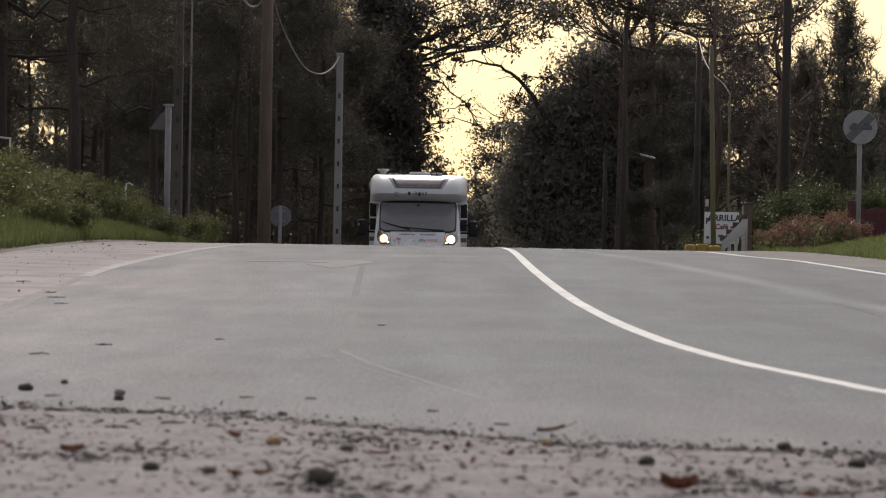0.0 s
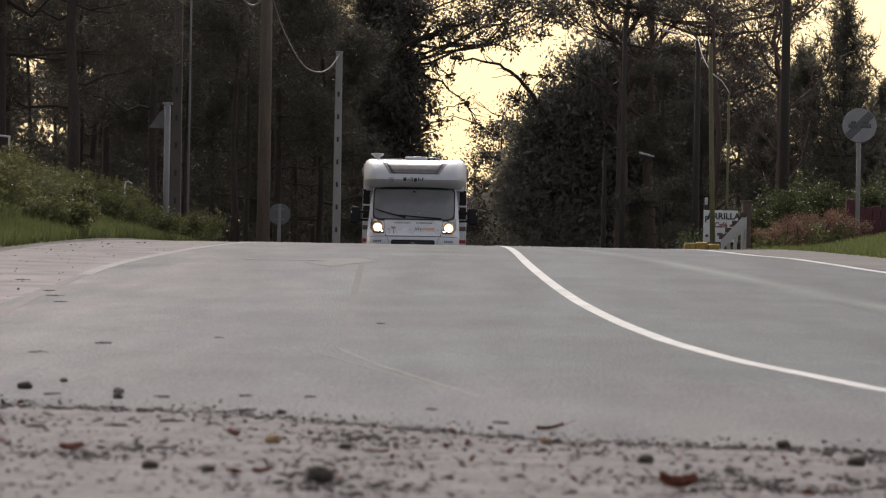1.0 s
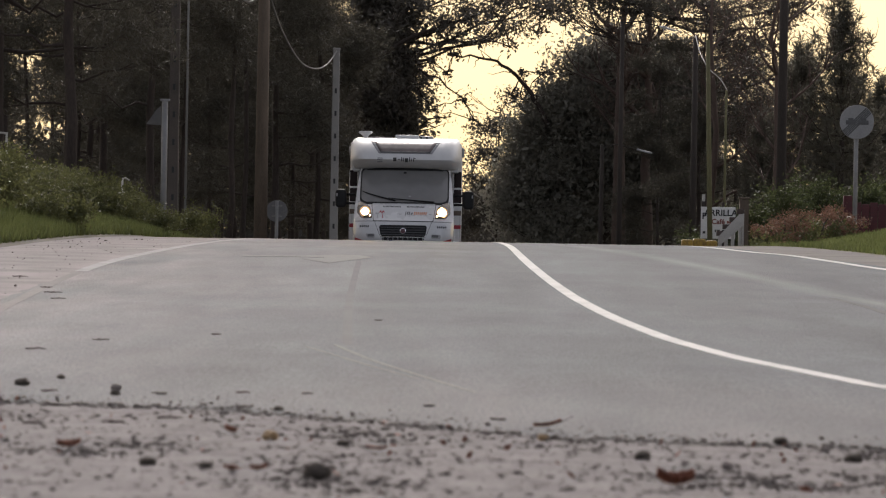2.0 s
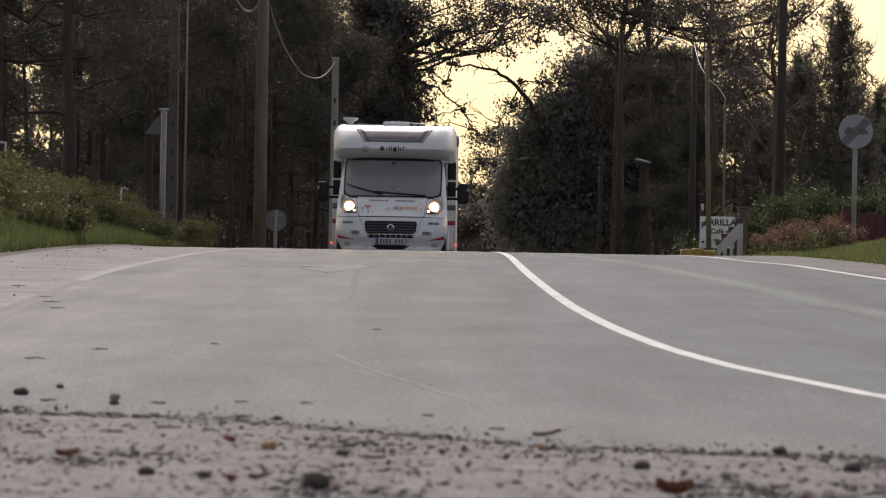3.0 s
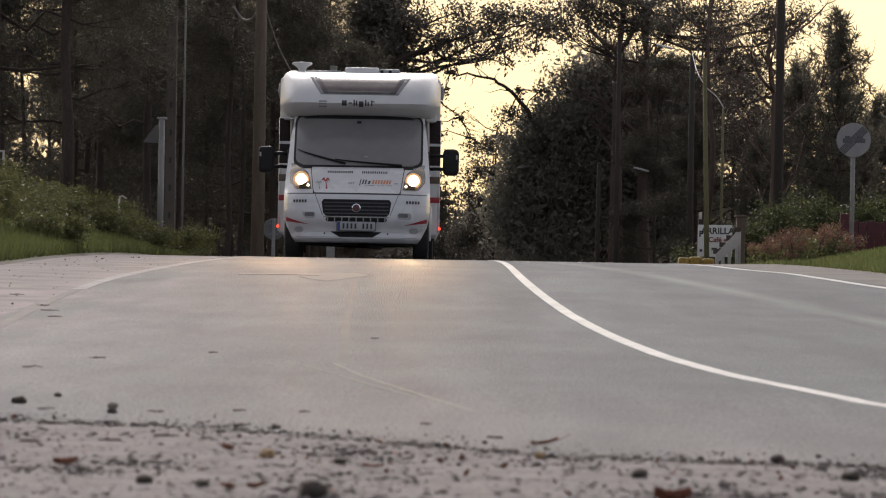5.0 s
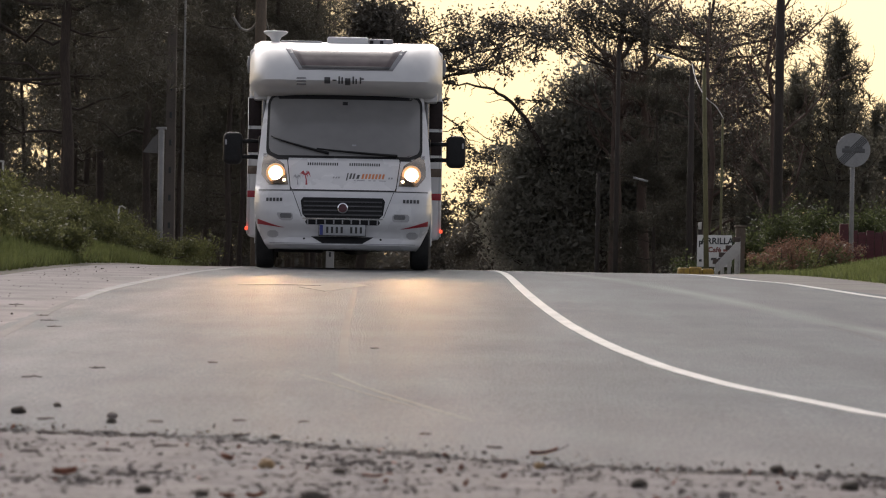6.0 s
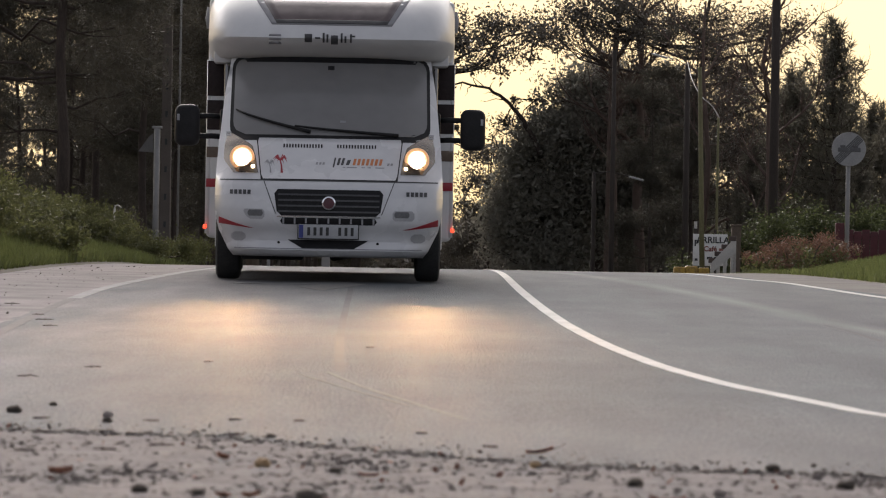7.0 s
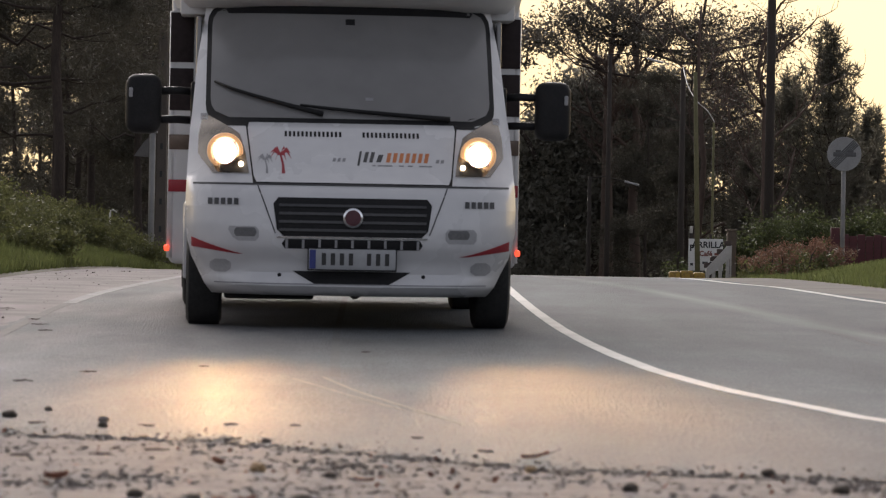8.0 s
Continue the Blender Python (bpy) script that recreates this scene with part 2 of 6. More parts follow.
ORANGE = mat("orange_decal", (0.55, 0.17, 0.05), (0.62, 0.22, 0.08), 4, 0.4, fine=30)
PLATE = mat("plate_white", (0.320, 0.328, 0.336), (0.384, 0.392, 0.400), 6, 0.45, fine=30)
PLATEBLUE = mat("plate_blue", (0.02, 0.03, 0.16), (0.03, 0.045, 0.22), 6, 0.45, fine=30)
BURGUNDY = mat("emblem_dark_red", (0.06, 0.012, 0.02), (0.09, 0.02, 0.03), 6, 0.3, fine=30)
LENS = mat("headlight_lens", (0.14, 0.12, 0.10), (0.30, 0.26, 0.21), 3, 0.14, 0.6, fine=9, rvar=0.08, coat=0.6)
DARKDECAL = mat("dark_side_decal", (0.022, 0.016, 0.016), (0.04, 0.028, 0.028), 4, 0.6, fine=30, spec=0.2)
# bowl and rim emit light themselves, standing in for the bulb's glare and bloom
BOWL = glow("bowl_glare_glow", (1.0, 0.74, 0.44), 0.8)
BOWLRIM = glow("rim_glare_glow", (1.0, 0.60, 0.30), 0.09)
LAMP = glow("headlamp_glow", (1.0, 0.58, 0.26), 15000.0)
SIDELAMP = glow("side_lamp_glow", (1.0, 0.78, 0.5), 6.0)
MARKER = glow("red_marker_glow", (1.0, 0.07, 0.03), 0.7)
STREETGLOW = mat("lamp_cover", (0.40, 0.40, 0.40), (0.5, 0.5, 0.5), 5, 0.3, fine=30)


# ================= mesh helpers =================
def mesh_of(name, verts, faces, smooth=False):
    me = bpy.data.meshes.new(name)
    me.from_pydata([tuple(v) for v in verts], [], faces)
    if smooth:
        me.polygons.foreach_set("use_smooth", [True] * len(me.polygons))
    me.update()
    return me


def thing(name, me, material, m=None, **tags):
    """A top-level object that is one mesh."""
    if material:
        me.materials.append(material)
    ob = new(name, me)
    if m is not None:
        ob.matrix_basis = m
    return tagged(ob, **tags)


def base(name, m, **tags):
    """A top-level Empty that carries parts."""
    ob = new(name)
    ob.matrix_basis = m
    return tagged(ob, **tags)


def part(name, me, material, parent, label="", m=None):
    if material:
        me.materials.append(material)
    ob = new(name, me)
    ob.parent = parent
    if m is not None:
        ob.matrix_basis = m
    if label:
        tagged(ob, label=label)
    return ob


def box(x0, x1, y0, y1, z0, z1, bevel=0.0, seg=2):
    bm = bmesh.new()
    bmesh.ops.create_cube(bm, size=1.0)
    for v in bm.verts:
        v.co = ((x0 + x1) / 2 + v.co.x * (x1 - x0), (y0 + y1) / 2 + v.co.y * (y1 - y0), (z0 + z1) / 2 + v.co.z * (z1 - z0))
    if bevel:
        bmesh.ops.bevel(bm, geom=bm.edges[:], offset=bevel, segments=seg, profile=0.5, affect="EDGES")
    return finish(bm, "box", bevel > 0)


def finish(bm, name, smooth=False):
    bmesh.ops.recalc_face_normals(bm, faces=bm.faces[:])
    me = bpy.data.meshes.new(name)
    bm.to_mesh(me)
    bm.free()
    if smooth:
        me.polygons.foreach_set("use_smooth", [True] * len(me.polygons))
        me.set_sharp_from_angle(angle=radians(40))
    return me


def tube_data(path, radii, n=8, start=0):
    """Vertices and faces of a tapered tube along a path."""
    verts, faces = [], []
    pts = [Vector(p) for p in path]
    for i, p in enumerate(pts):
        d = (pts[min(i + 1, len(pts) - 1)] - pts[max(i - 1, 0)]).normalized()
        u = d.cross(Vector((0.31, 0.2, 0.93)) if abs(d.z) < 0.8 else Vector((1, 0.1, 0))).normalized()
        w = d.cross(u)
        for k in range(n):
            a = 2 * math.pi * k / n
            verts.append(p + (u * math.cos(a) + w * math.sin(a)) * radii[i])
    for i in range(len(pts) - 1):
        for k in range(n):
            faces.append((start + i * n + k, start + i * n + (k + 1) % n, start + (i + 1) * n + (k + 1) % n, start + (i + 1) * n + k))
    faces.append(tuple(start + k for k in reversed(range(n))))
    faces.append(tuple(start + (len(pts) - 1) * n + k for k in range(n)))
    return verts, faces


def tube(path, radii, n=8):
    if not hasattr(radii, "__len__"):
        radii = [radii] * len(path)
    return mesh_of("tube", *tube_data(path, radii, n), smooth=True)


def lathe(profile, n=24, axis="z"):
    """Turned body from (radius, height) pairs, closed at both ends."""
    verts, faces = [], []
    for r, h in profile:
        for k in range(n):
            a = 2 * math.pi * k / n
            c, s = r * math.cos(a), r * math.sin(a)
            verts.append({"z": (c, s, h), "x": (h, c, s), "y": (c, h, s)}[axis])
    m = len(profile)
    for i in range(m - 1):
        for k in range(n):
            faces.append((i * n + k, i * n + (k + 1) % n, (i + 1) * n + (k + 1) % n, (i + 1) * n + k))
    faces += [tuple(range(n)), tuple((m - 1) * n + k for k in range(n))]
    bm = bmesh.new()
    bm.from_mesh(mesh_of("l", verts, faces))
    return finish(bm, "lathe", True)


# ================= the bright evening sky behind the trees =================
def evening_sky():
    m = bpy.data.materials.new("evening_sky")
    m.use_nodes = True
    n, l = m.node_tree.nodes, m.node_tree.links
    n.remove(n["Principled BSDF"])
    em, tc, sep, ramp, nz, mx = (n.new("ShaderNode" + k) for k in ("Emission", "TexCoord", "SeparateXYZ", "ValToRGB", "TexNoise", "MixRGB"))
    mr = n.new("ShaderNodeMapRange")
    mr.inputs["From Max"].default_value = 70.0
    l.new(tc.outputs["Object"], sep.inputs[0])
    l.new(sep.outputs["Z"], mr.inputs["Value"])
    l.new(mr.outputs[0], ramp.inputs["Fac"])
    ramp.color_ramp.elements[0].color, ramp.color_ramp.elements[1].color = (1.0, 0.70, 0.31, 1), (1.0, 0.78, 0.50, 1)
    nz.inputs["Scale"].default_value = 0.02
    l.new(tc.outputs["Object"], nz.inputs["Vector"])
    mx.inputs["Color2"].default_value = (1.0, 0.80, 0.46, 1)
    l.new(nz.outputs["Fac"], mx.inputs["Fac"])
    l.new(ramp.outputs["Color"], mx.inputs["Color1"])
    l.new(mx.outputs["Color"], em.inputs["Color"])
    em.inputs["Strength"].default_value = 0.56
    l.new(em.outputs[0], n["Material Output"].inputs["Surface"])
    cols = [-60 + 6 * i for i in range(21)]
    verts = [(900 * math.sin(radians(a)), 900 * math.cos(radians(a)), z) for z in (-30, 0, 60, 130, 210) for a in cols]
    k = len(cols)
    faces = [(j * k + i, (j + 1) * k + i, (j + 1) * k + i + 1, j * k + i + 1) for j in range(4) for i in range(k - 1)]
    thing("backdrop", mesh_of("backdrop", verts, faces, True), m, label="pale yellow evening sky beyond the trees", category="sky", kind="structure")


evening_sky()


# ================= ground and road =================
GY = (0, 12, 17, 23, 28, 33, 38, 42, 46, 50, 55, 59.5, 63.6, 67, 76.6, 84.7, 100, 130, 200, 260)
GZ = (0, 0, 0.03, 0.072, 0.165, 0.24, 0.283, 0.295, 0.288, 0.258, 0.185, 0.085, -0.035, -0.145, -0.507, -0.88, -1.62, -2.6, -3.2, -3.2)


def gz(y):
    """Height of the road at y: a gentle rise to a crest, then a dip."""
    return float(np.interp(y, GY, GZ) * 0.5 + np.interp(y - 2.0, GY, GZ) * 0.25 + np.interp(y + 2.0, GY, GZ) * 0.25)


def bank(x, y):
    """Height of the verges above the road."""
    fade = min(1.0, max(0.0, (y - 16) / 12.0))
    z = 0.0
    if x < -4.0:
        z += min(0.9, (-4.0 - x) * 0.3) * fade
    if x > 5.4:
        z += min(0.75, (x - 5.4) * 0.2) * fade
    return z


def sheet(name, rows, cols, at):
    verts = [at(u, v) for v in rows for u in cols]
    n = len(cols)
    faces = [(j * n + i, j * n + i + 1, (j + 1) * n + i + 1, (j + 1) * n + i) for j in range(len(rows) - 1) for i in range(n - 1)]
    return mesh_of(name, verts, faces, True)


gx = [-3000, -800, -200, -80, -40, -25, -18, -14, -11, -9, -8, -7, -6.5, -6, -5.6, -5.3, -5, -4.7, -4.4, -4.2, -4, -3.5, -3, -2, -1, 0, 1, 2, 3, 4, 4.8,
      5.3, 5.8, 6.4, 7, 8, 9, 10, 12, 15, 20, 30, 50, 100, 300, 900, 3000]
gy = [-3000, -600, -100, -30, -5, 0, 3, 5] + [6 + 0.5 * i for i in range(12)] + [12 + 1.5 * i for i in range(60)] + [105, 115, 130, 150, 175, 200, 260, 500, 1200, 3000]
thing("ground", sheet("ground", gy, gx, lambda x, y: (x, y, gz(y) + bank(x, y) - 0.012)), SOIL,
      label="dark leaf-littered forest floor and verge", category="ground", kind="structure")

LEFT = ((8.7, 6.0), (8.9, 2.6), (9.0, 1.12), (9.15, 0.61), (9.25, 0.32), (9.55, 0.03), (9.95, -0.28), (10.3, -0.61), (10.4, -0.94), (10.5, -1.28), (10.7, -2.2),
        (11.2, -4.3), (14, -4.2), (17, -3.2), (19, -2.45), (21, -2.52), (23, -2.6), (25, -2.62), (28, -2.64), (33, -2.6), (36, -2.5), (40, -2.5), (60, -2.5), (130, -2.5))
RIGHT = ((8.7, 9.0), (24, 9.0), (27, 5.0), (30, 4.05), (33, 3.75), (36, 3.4), (40, 3.4), (60, 3.3), (130, 3.3))


def left_edge(y):
    return float(np.interp(y, [p[0] for p in LEFT], [p[1] for p in LEFT])) + 0.05 * noise.noise((y * 2.3, 0, 0)) * (1 if y > 11 else 0.6)


def right_edge(y):
    return float(np.interp(y, [p[0] for p in RIGHT], [p[1] for p in RIGHT]))


ry = [8.7 + 0.04 * i for i in range(60)] + [11.1 + 0.2 * i for i in range(80)] + [27.1 + 0.5 * i for i in range(100)] + [77.5 + 2 * i for i in range(27)]
ru = [i / 30 for i in range(31)]


def on_road(u, y):
    a, b = left_edge(y), right_edge(y)
    return (a + (b - a) * u, y, gz(y))


thing("road", sheet("road", ry, ru, on_road), ASPHALT, label="damp grey asphalt road with a gentle crest", category="road", kind="structure")
# sandy shoulders: one on the van's side of the road, one before the camera
sy = [10.9 + 0.3 * i for i in range(90)] + [38 + 1 * i for i in range(30)]
thing("shoulder_left", sheet("shoulder", sy, ru, lambda u, y: (lambda a: (a - 1.9 + 1.95 * u, y, gz(y) - 0.005))(min(left_edge(y), -2.3))), DUST,
      label="pinkish sandy road shoulder strewn with debris", category="shoulder", kind="structure")
fy = [1.0 + 0.5 * i for i in range(9)] + [5.5 + 0.07 * i for i in range(85)]
fx = [-9, -7, -5, -4] + [-3 + 0.06 * i for i in range(101)] + [4, 5, 7, 9]


def lumpy(x, y):
    return 0.009 * noise.noise((x * 2.2, y * 1.6, 0)) + 0.007 * noise.noise((x * 9, y * 9, 3)) + 0.004 * noise.noise((x * 30, y * 20, 7))


def left_like(x):
    """Where the asphalt begins, along the verge before the camera."""
    return float(np.interp(x, [-4.3, -2.2, -1.28, -0.94, -0.61, -0.28, 0.03, 0.32, 0.61, 1.12, 2.6], [11.2, 10.7, 10.5, 10.4, 10.3, 9.95, 9.55, 9.25, 9.15, 9.0, 8.9]))


def grit_z(x, y):
    inside = min(1.0, max(0.0, (left_like(x) - y) / 0.25))
    return gz(y) - 0.003 + (lumpy(x, y) + 0.004) * inside


thing("gravel_verge", sheet("verge", fy, fx, lambda x, y: (x, y, grit_z(x, y))), GRAVEL,
      label="sandy gravel verge with scattered grit", category="gravel", kind="structure")
thing("shoulder_right", sheet("shoulder", [27 + 0.5 * i for i in range(80)], ru[::3], lambda u, y: (right_edge(y) - 0.05 + 1.0 * u, y, gz(y) - 0.005 + 0.02 * u)), VERGEDUST,
      label="narrow gritty shoulder beside the far lane", category="shoulder", kind="structure")


def stripe(name, pts, width, material, label, lift=0.0025):
    """A painted line along the road, with slightly ragged edges."""
    pts = [Vector((x, y, 0)) for x, y in pts]
    fine_pts = []
    for i in range(len(pts) - 1):
        p0, p1, p2, p3 = pts[max(i - 1, 0)], pts[i], pts[i + 1], pts[min(i + 2, len(pts) - 1)]
        for k in range(8):
            t = k / 8
            fine_pts.append(0.5 * ((2 * p1) + (p2 - p0) * t + (2 * p0 - 5 * p1 + 4 * p2 - p3) * t * t + (3 * p1 - p0 - 3 * p2 + p3) * t ** 3))
    fine_pts.append(pts[-1])
    verts, faces = [], []
    for i, p in enumerate(fine_pts):
        d = (fine_pts[min(i + 1, len(fine_pts) - 1)] - fine_pts[max(i - 1, 0)]).normalized()
        s = Vector((-d.y, d.x, 0))
        for sgn in (-1, 1):
            q = p + s * (sgn * width / 2 * (1 + 0.06 * noise.noise((p.x * 5, p.y * 5, sgn))))
            verts += [(q.x, q.y, gz(q.y) + lift), (q.x, q.y, gz(q.y) - 0.001)]
        if i:
            a, b = 4 * (i - 1), 4 * i
            faces += [(a, b, b + 2, a + 2), (a + 1, a, a + 2, a + 3), (a, a + 1, b + 1, b), (a + 2, b + 2, b + 3, a + 3)]
    return thing(name, mesh_of(name, verts, faces), material, label=label, category="road marking", kind="structure")


stripe("centre_line", [(0.70, 60), (0.73, 50), (0.755, 43), (0.765, 39.35), (0.75, 32.6), (0.78, 27.95), (0.835, 24.5), (0.895, 21.45), (0.95, 19.1), (1.01, 17.5), (1.07, 16.3),
                       (1.2, 14.75), (1.335, 13.75), (1.455, 12.9), (1.53, 12.4), (1.8, 11.5), (2.3, 10.4)], 0.08, LINE, "bright white painted centre line bending across the asphalt")
stripe("left_edge_line", [(-2.2, 60), (-2.25, 48), (-2.32, 42), (-2.46, 36.35), (-2.52, 33.35), (-2.595, 30.5), (-2.63, 28.4), (-2.61, 26.4)],
       0.10, OLDLINE, "worn white edge line half covered with sand")
stripe("right_edge_line", [(3.0, 60), (3.08, 48), (3.16, 41), (3.25, 38), (3.48, 36.1), (3.57, 34.15), (3.65, 32.4), (3.77, 30.6), (4.1, 28.0), (4.8, 25.5)], 0.09, LINE,
       "white painted edge line of the far lane")
stripe("sealed_crack", [(-0.70, 31.5), (-0.663, 29.7), (-0.59, 25.0), (-0.54, 22.0), (-0.49, 19.7), (-0.43, 17.2), (-0.377, 15.2)], 0.045, SEALED, "dark sealed crack running along the lane", 0.0015)


stripe("edge_line_remnant", [(-2.61, 26.2), (-2.56, 24.0), (-2.43, 21.2), (-2.29, 18.7)], 0.07, SANDYLINE, "last faint traces of the edge line under sand", 0.0015)
stripe("tyre_scuff", [(-0.43, 15.2), (-0.26, 13.9), (-0.10, 12.9), (0.04, 12.05), (0.13, 11.5)], 0.018, SCUFF, "pale scuff curving across the asphalt", 0.0012)
stripe("tyre_scuff", [(-0.55, 15.0), (-0.40, 14.2), (-0.22, 13.2), (-0.06, 12.4)], 0.012, SCUFF, "pale scuff curving across the asphalt", 0.0012)
stripe("sealed_crack", [(2.58, 23.6), (2.62, 22.4), (2.60, 20.8)], 0.05, SEALED, "dark patch on the far lane", 0.0015)


# painted lane arrow
def lane_arrow():
    pts = [(-1.71, 31.2), (-1.71, 31.6), (-1.25, 31.7), (-0.86, 32.4), (-0.72, 32.3), (-0.58, 31.6), (-0.69, 30.8), (-0.90, 29.5), (-1.16, 30.65), (-0.98, 31.25), (-1.25, 31.35)]
    n = len(pts)
    verts = [(x, y, gz(y) + 0.0025) for x, y in pts] + [(x, y, gz(y) - 0.001) for x, y in pts]
    faces = [tuple(reversed(range(n)))] + [(i, (i + 1) % n, n + (i + 1) % n, n + i) for i in range(n)]
    thing("lane_arrow", mesh_of("arrow", verts, faces), SCUFF, label="faded white lane arrow on the asphalt", category="road marking", kind="structure")


lane_arrow()


# ================= trees and plants =================
def tufts(centres, size, blades, rng, width=0.16, droop=0.0, spread=1.0):
    """Bunches of thin blades, three corners each, round the given centres. Vertices and faces as arrays."""
    c = np.repeat(np.asarray(centres, float), blades, axis=0)
    n = len(c)
    d = rng.normal(size=(n, 3))
    d[:, 2] = d[:, 2] * spread - droop
    d /= np.linalg.norm(d, axis=1)[:, None] + 1e-9
    s = rng.normal(size=(n, 3))
    s = np.cross(d, s)
    s /= np.linalg.norm(s, axis=1)[:, None] + 1e-9
    ln = size * rng.uniform(0.6, 1.3, (n, 1))
    off = d * ln * rng.uniform(0.0, 0.4, (n, 1))
    a, b, t = c + off + s * ln * width, c + off - s * ln * width, c + off + d * ln
    verts = np.stack([a, b, t], 1).reshape(-1, 3)
    faces = np.arange(n * 3).reshape(-1, 3)
    return verts, faces


def leaf_quads(centres, size, per, rng, jitter=1.0):
    """Small diamond leaves scattered round the centres."""
    c = np.repeat(np.asarray(centres, float), per, axis=0)
    n = len(c)
    c = c + rng.normal(size=(n, 3)) * size * 1.6 * jitter
    d, s = rng.normal(size=(n, 3)), rng.normal(size=(n, 3))
    d /= np.linalg.norm(d, axis=1)[:, None]
    s = np.cross(d, s)
    s /= np.linalg.norm(s, axis=1)[:, None]
    ln = size * rng.uniform(0.6, 1.3, (n, 1))
    verts = np.stack([c - d * ln, c + s * ln * 0.42, c + d * ln, c - s * ln * 0.42], 1).reshape(-1, 3)
    return verts, np.arange(n * 4).reshape(-1, 4)


def quick_mesh(name, verts, faces):
    me = bpy.data.meshes.new(name)
    me.from_pydata(verts.tolist(), [], faces.tolist())
    me.update()
    return me


def blob_points(blobs, count, rng, shell=0.55):
    """Points in a set of ellipsoids (x, y, z, rx, ry, rz), thinner towards a ragged rim."""
    vol = np.array([b[3] * b[4] * b[5] for b in blobs])
    out = []
    for b, k in zip(blobs, np.maximum(1, (count * vol / vol.sum()).astype(int))):
        d = rng.normal(size=(k, 3))
        d /= np.linalg.norm(d, axis=1)[:, None]
        r = rng.uniform(0, 1, (k, 1)) ** shell
        r *= 1 + 0.25 * rng.normal(size=(k, 1)) * (r > 0.8)
        out.append(np.array(b[:3]) + d * r * np.array(b[3:6]))
    return np.concatenate(out)


def limb_path(p, q, rng, sag=0.15, steps=5):
    p, q = np.array(p, float), np.array(q, float)
    ln = np.linalg.norm(q - p)
    return [tuple(p + (q - p) * i / steps + rng.normal(size=3) * ln * 0.03 * (0 < i) + np.array((0, 0, -sag * ln * math.sin(math.pi * i / steps) * 0.5))) for i in range(steps + 1)]


def tree(name, x, y, height, radius, blobs, count, seed, kind="pine", label="", size=0.22, lean=0.0, twigs=2, group="", z0=None, inner=0, leaf=None):
    """Trunk with limbs to each bunch of foliage, and a crown of many small blades or leaves. Blobs are relative to the foot."""
    rng = np.random.default_rng(seed)
    ob = base(name, pose(x, y, (gz(y) + bank(x, y) - 0.1) if z0 is None else z0), label=label, category="tree", group=group)
    steps = 8
    path = [(lean * height * (i / steps) ** 1.3 + 0.05 * rng.normal() * (i > 0), 0.05 * rng.normal() * (i > 0), height * i / steps) for i in range(steps + 1)]
    radii = [radius * (1.25 if i == 0 else 1.0 - 0.75 * i / steps) for i in range(steps + 1)]
    v, f = tube_data(path, radii, 10)
    for b in blobs:
        h = min(height * 0.97, max(height * 0.15, b[2] - 0.25 * abs(b[0])))
        k = int(h / height * steps)
        root = np.array(path[k]) + (np.array(path[min(k + 1, steps)]) - np.array(path[k])) * (h / height * steps - k)
        lp = limb_path(root, b[:3], rng)
        lr = radius * 0.34
        nv, nf = tube_data(lp, [lr * (1 - 0.75 * i / 5) for i in range(6)], 6, len(v))
        v, f = v + nv, f + nf
        for _ in range(twigs):
            d = rng.normal(size=3)
            d /= np.linalg.norm(d)
            end = np.array(b[:3]) + d * np.array(b[3:6]) * rng.uniform(0.6, 1.0)
            tp = limb_path(lp[3], end, rng, 0.05)
            nv, nf = tube_data(tp, [lr * 0.35 * (1 - 0.8 * i / 5) for i in range(6)], 5, len(v))
            v, f = v + nv, f + nf
    part("trunk", mesh_of("trunk", v, f, True), BARK, ob)
    if count:
        pts = blob_points(blobs, count, rng)
        if kind == "pine":
            vv, ff = tufts(pts, size * 1.2, 12, rng, 0.07, -0.15)
            part("crown", quick_mesh("crown", vv, ff), NEEDLE, ob)
        else:
            vv, ff = leaf_quads(pts, size * 0.5, 7, rng, 2.0)
            part("crown", quick_mesh("crown", vv, ff), leaf or LEAF, ob)
            if inner:
                core = [(b[0], b[1] + 0.4, b[2], b[3] * 0.8, b[4] * 0.8, b[5] * 0.8) for b in blobs if b[3] > 0.75]
                vv, ff = leaf_quads(blob_points(core, inner * 2, rng), size * 1.0, 4, rng, 1.4)
                part("inner_crown", quick_mesh("crown", vv, ff), leaf or LEAF, ob)
    return ob


def random_blobs(rng, height, reach, low, n):
    out = []
    for i in range(n):
        h = low + (height - low) * (i + rng.uniform(0, 1)) / n
        a = rng.uniform(0, 2 * math.pi)
        r = reach * (1.0 - 0.55 * (h - low) / (height - low)) * rng.uniform(0.35, 1.0)
        s = reach * rng.uniform(0.30, 0.5)
        out.append((r * math.cos(a), r * math.sin(a), h, s, s, s * rng.uniform(0.4, 0.7)))
    return out


PINE = "tall dark pine tree at the edge of the forest"
rng0 = np.random.default_rng(11)
# six pines to copy from: bare lower trunk, crown low enough to hang into view; the last with a high crown
models = []
for k, (h, r, reach, low, n, cnt) in enumerate(((13, 0.11, 2.6, 3.4, 18, 4200), (14, 0.12, 2.8, 3.0, 20, 4300), (12, 0.10, 2.4, 2.4, 18, 4200), (13.5, 0.12, 3.0, 4.0, 17, 3800), (11, 0.09, 2.3, 1.6, 18, 4000), (14, 0.09, 1.9, 7.0, 10, 1200))):
    models.append(tree("pine_tree", 0, -40 - 6 * k, h, r, random_blobs(rng0, h, reach, low, n), cnt, 100 + k, label=PINE, group="pines of the forest", lean=0.01 * (k - 2), size=0.13))


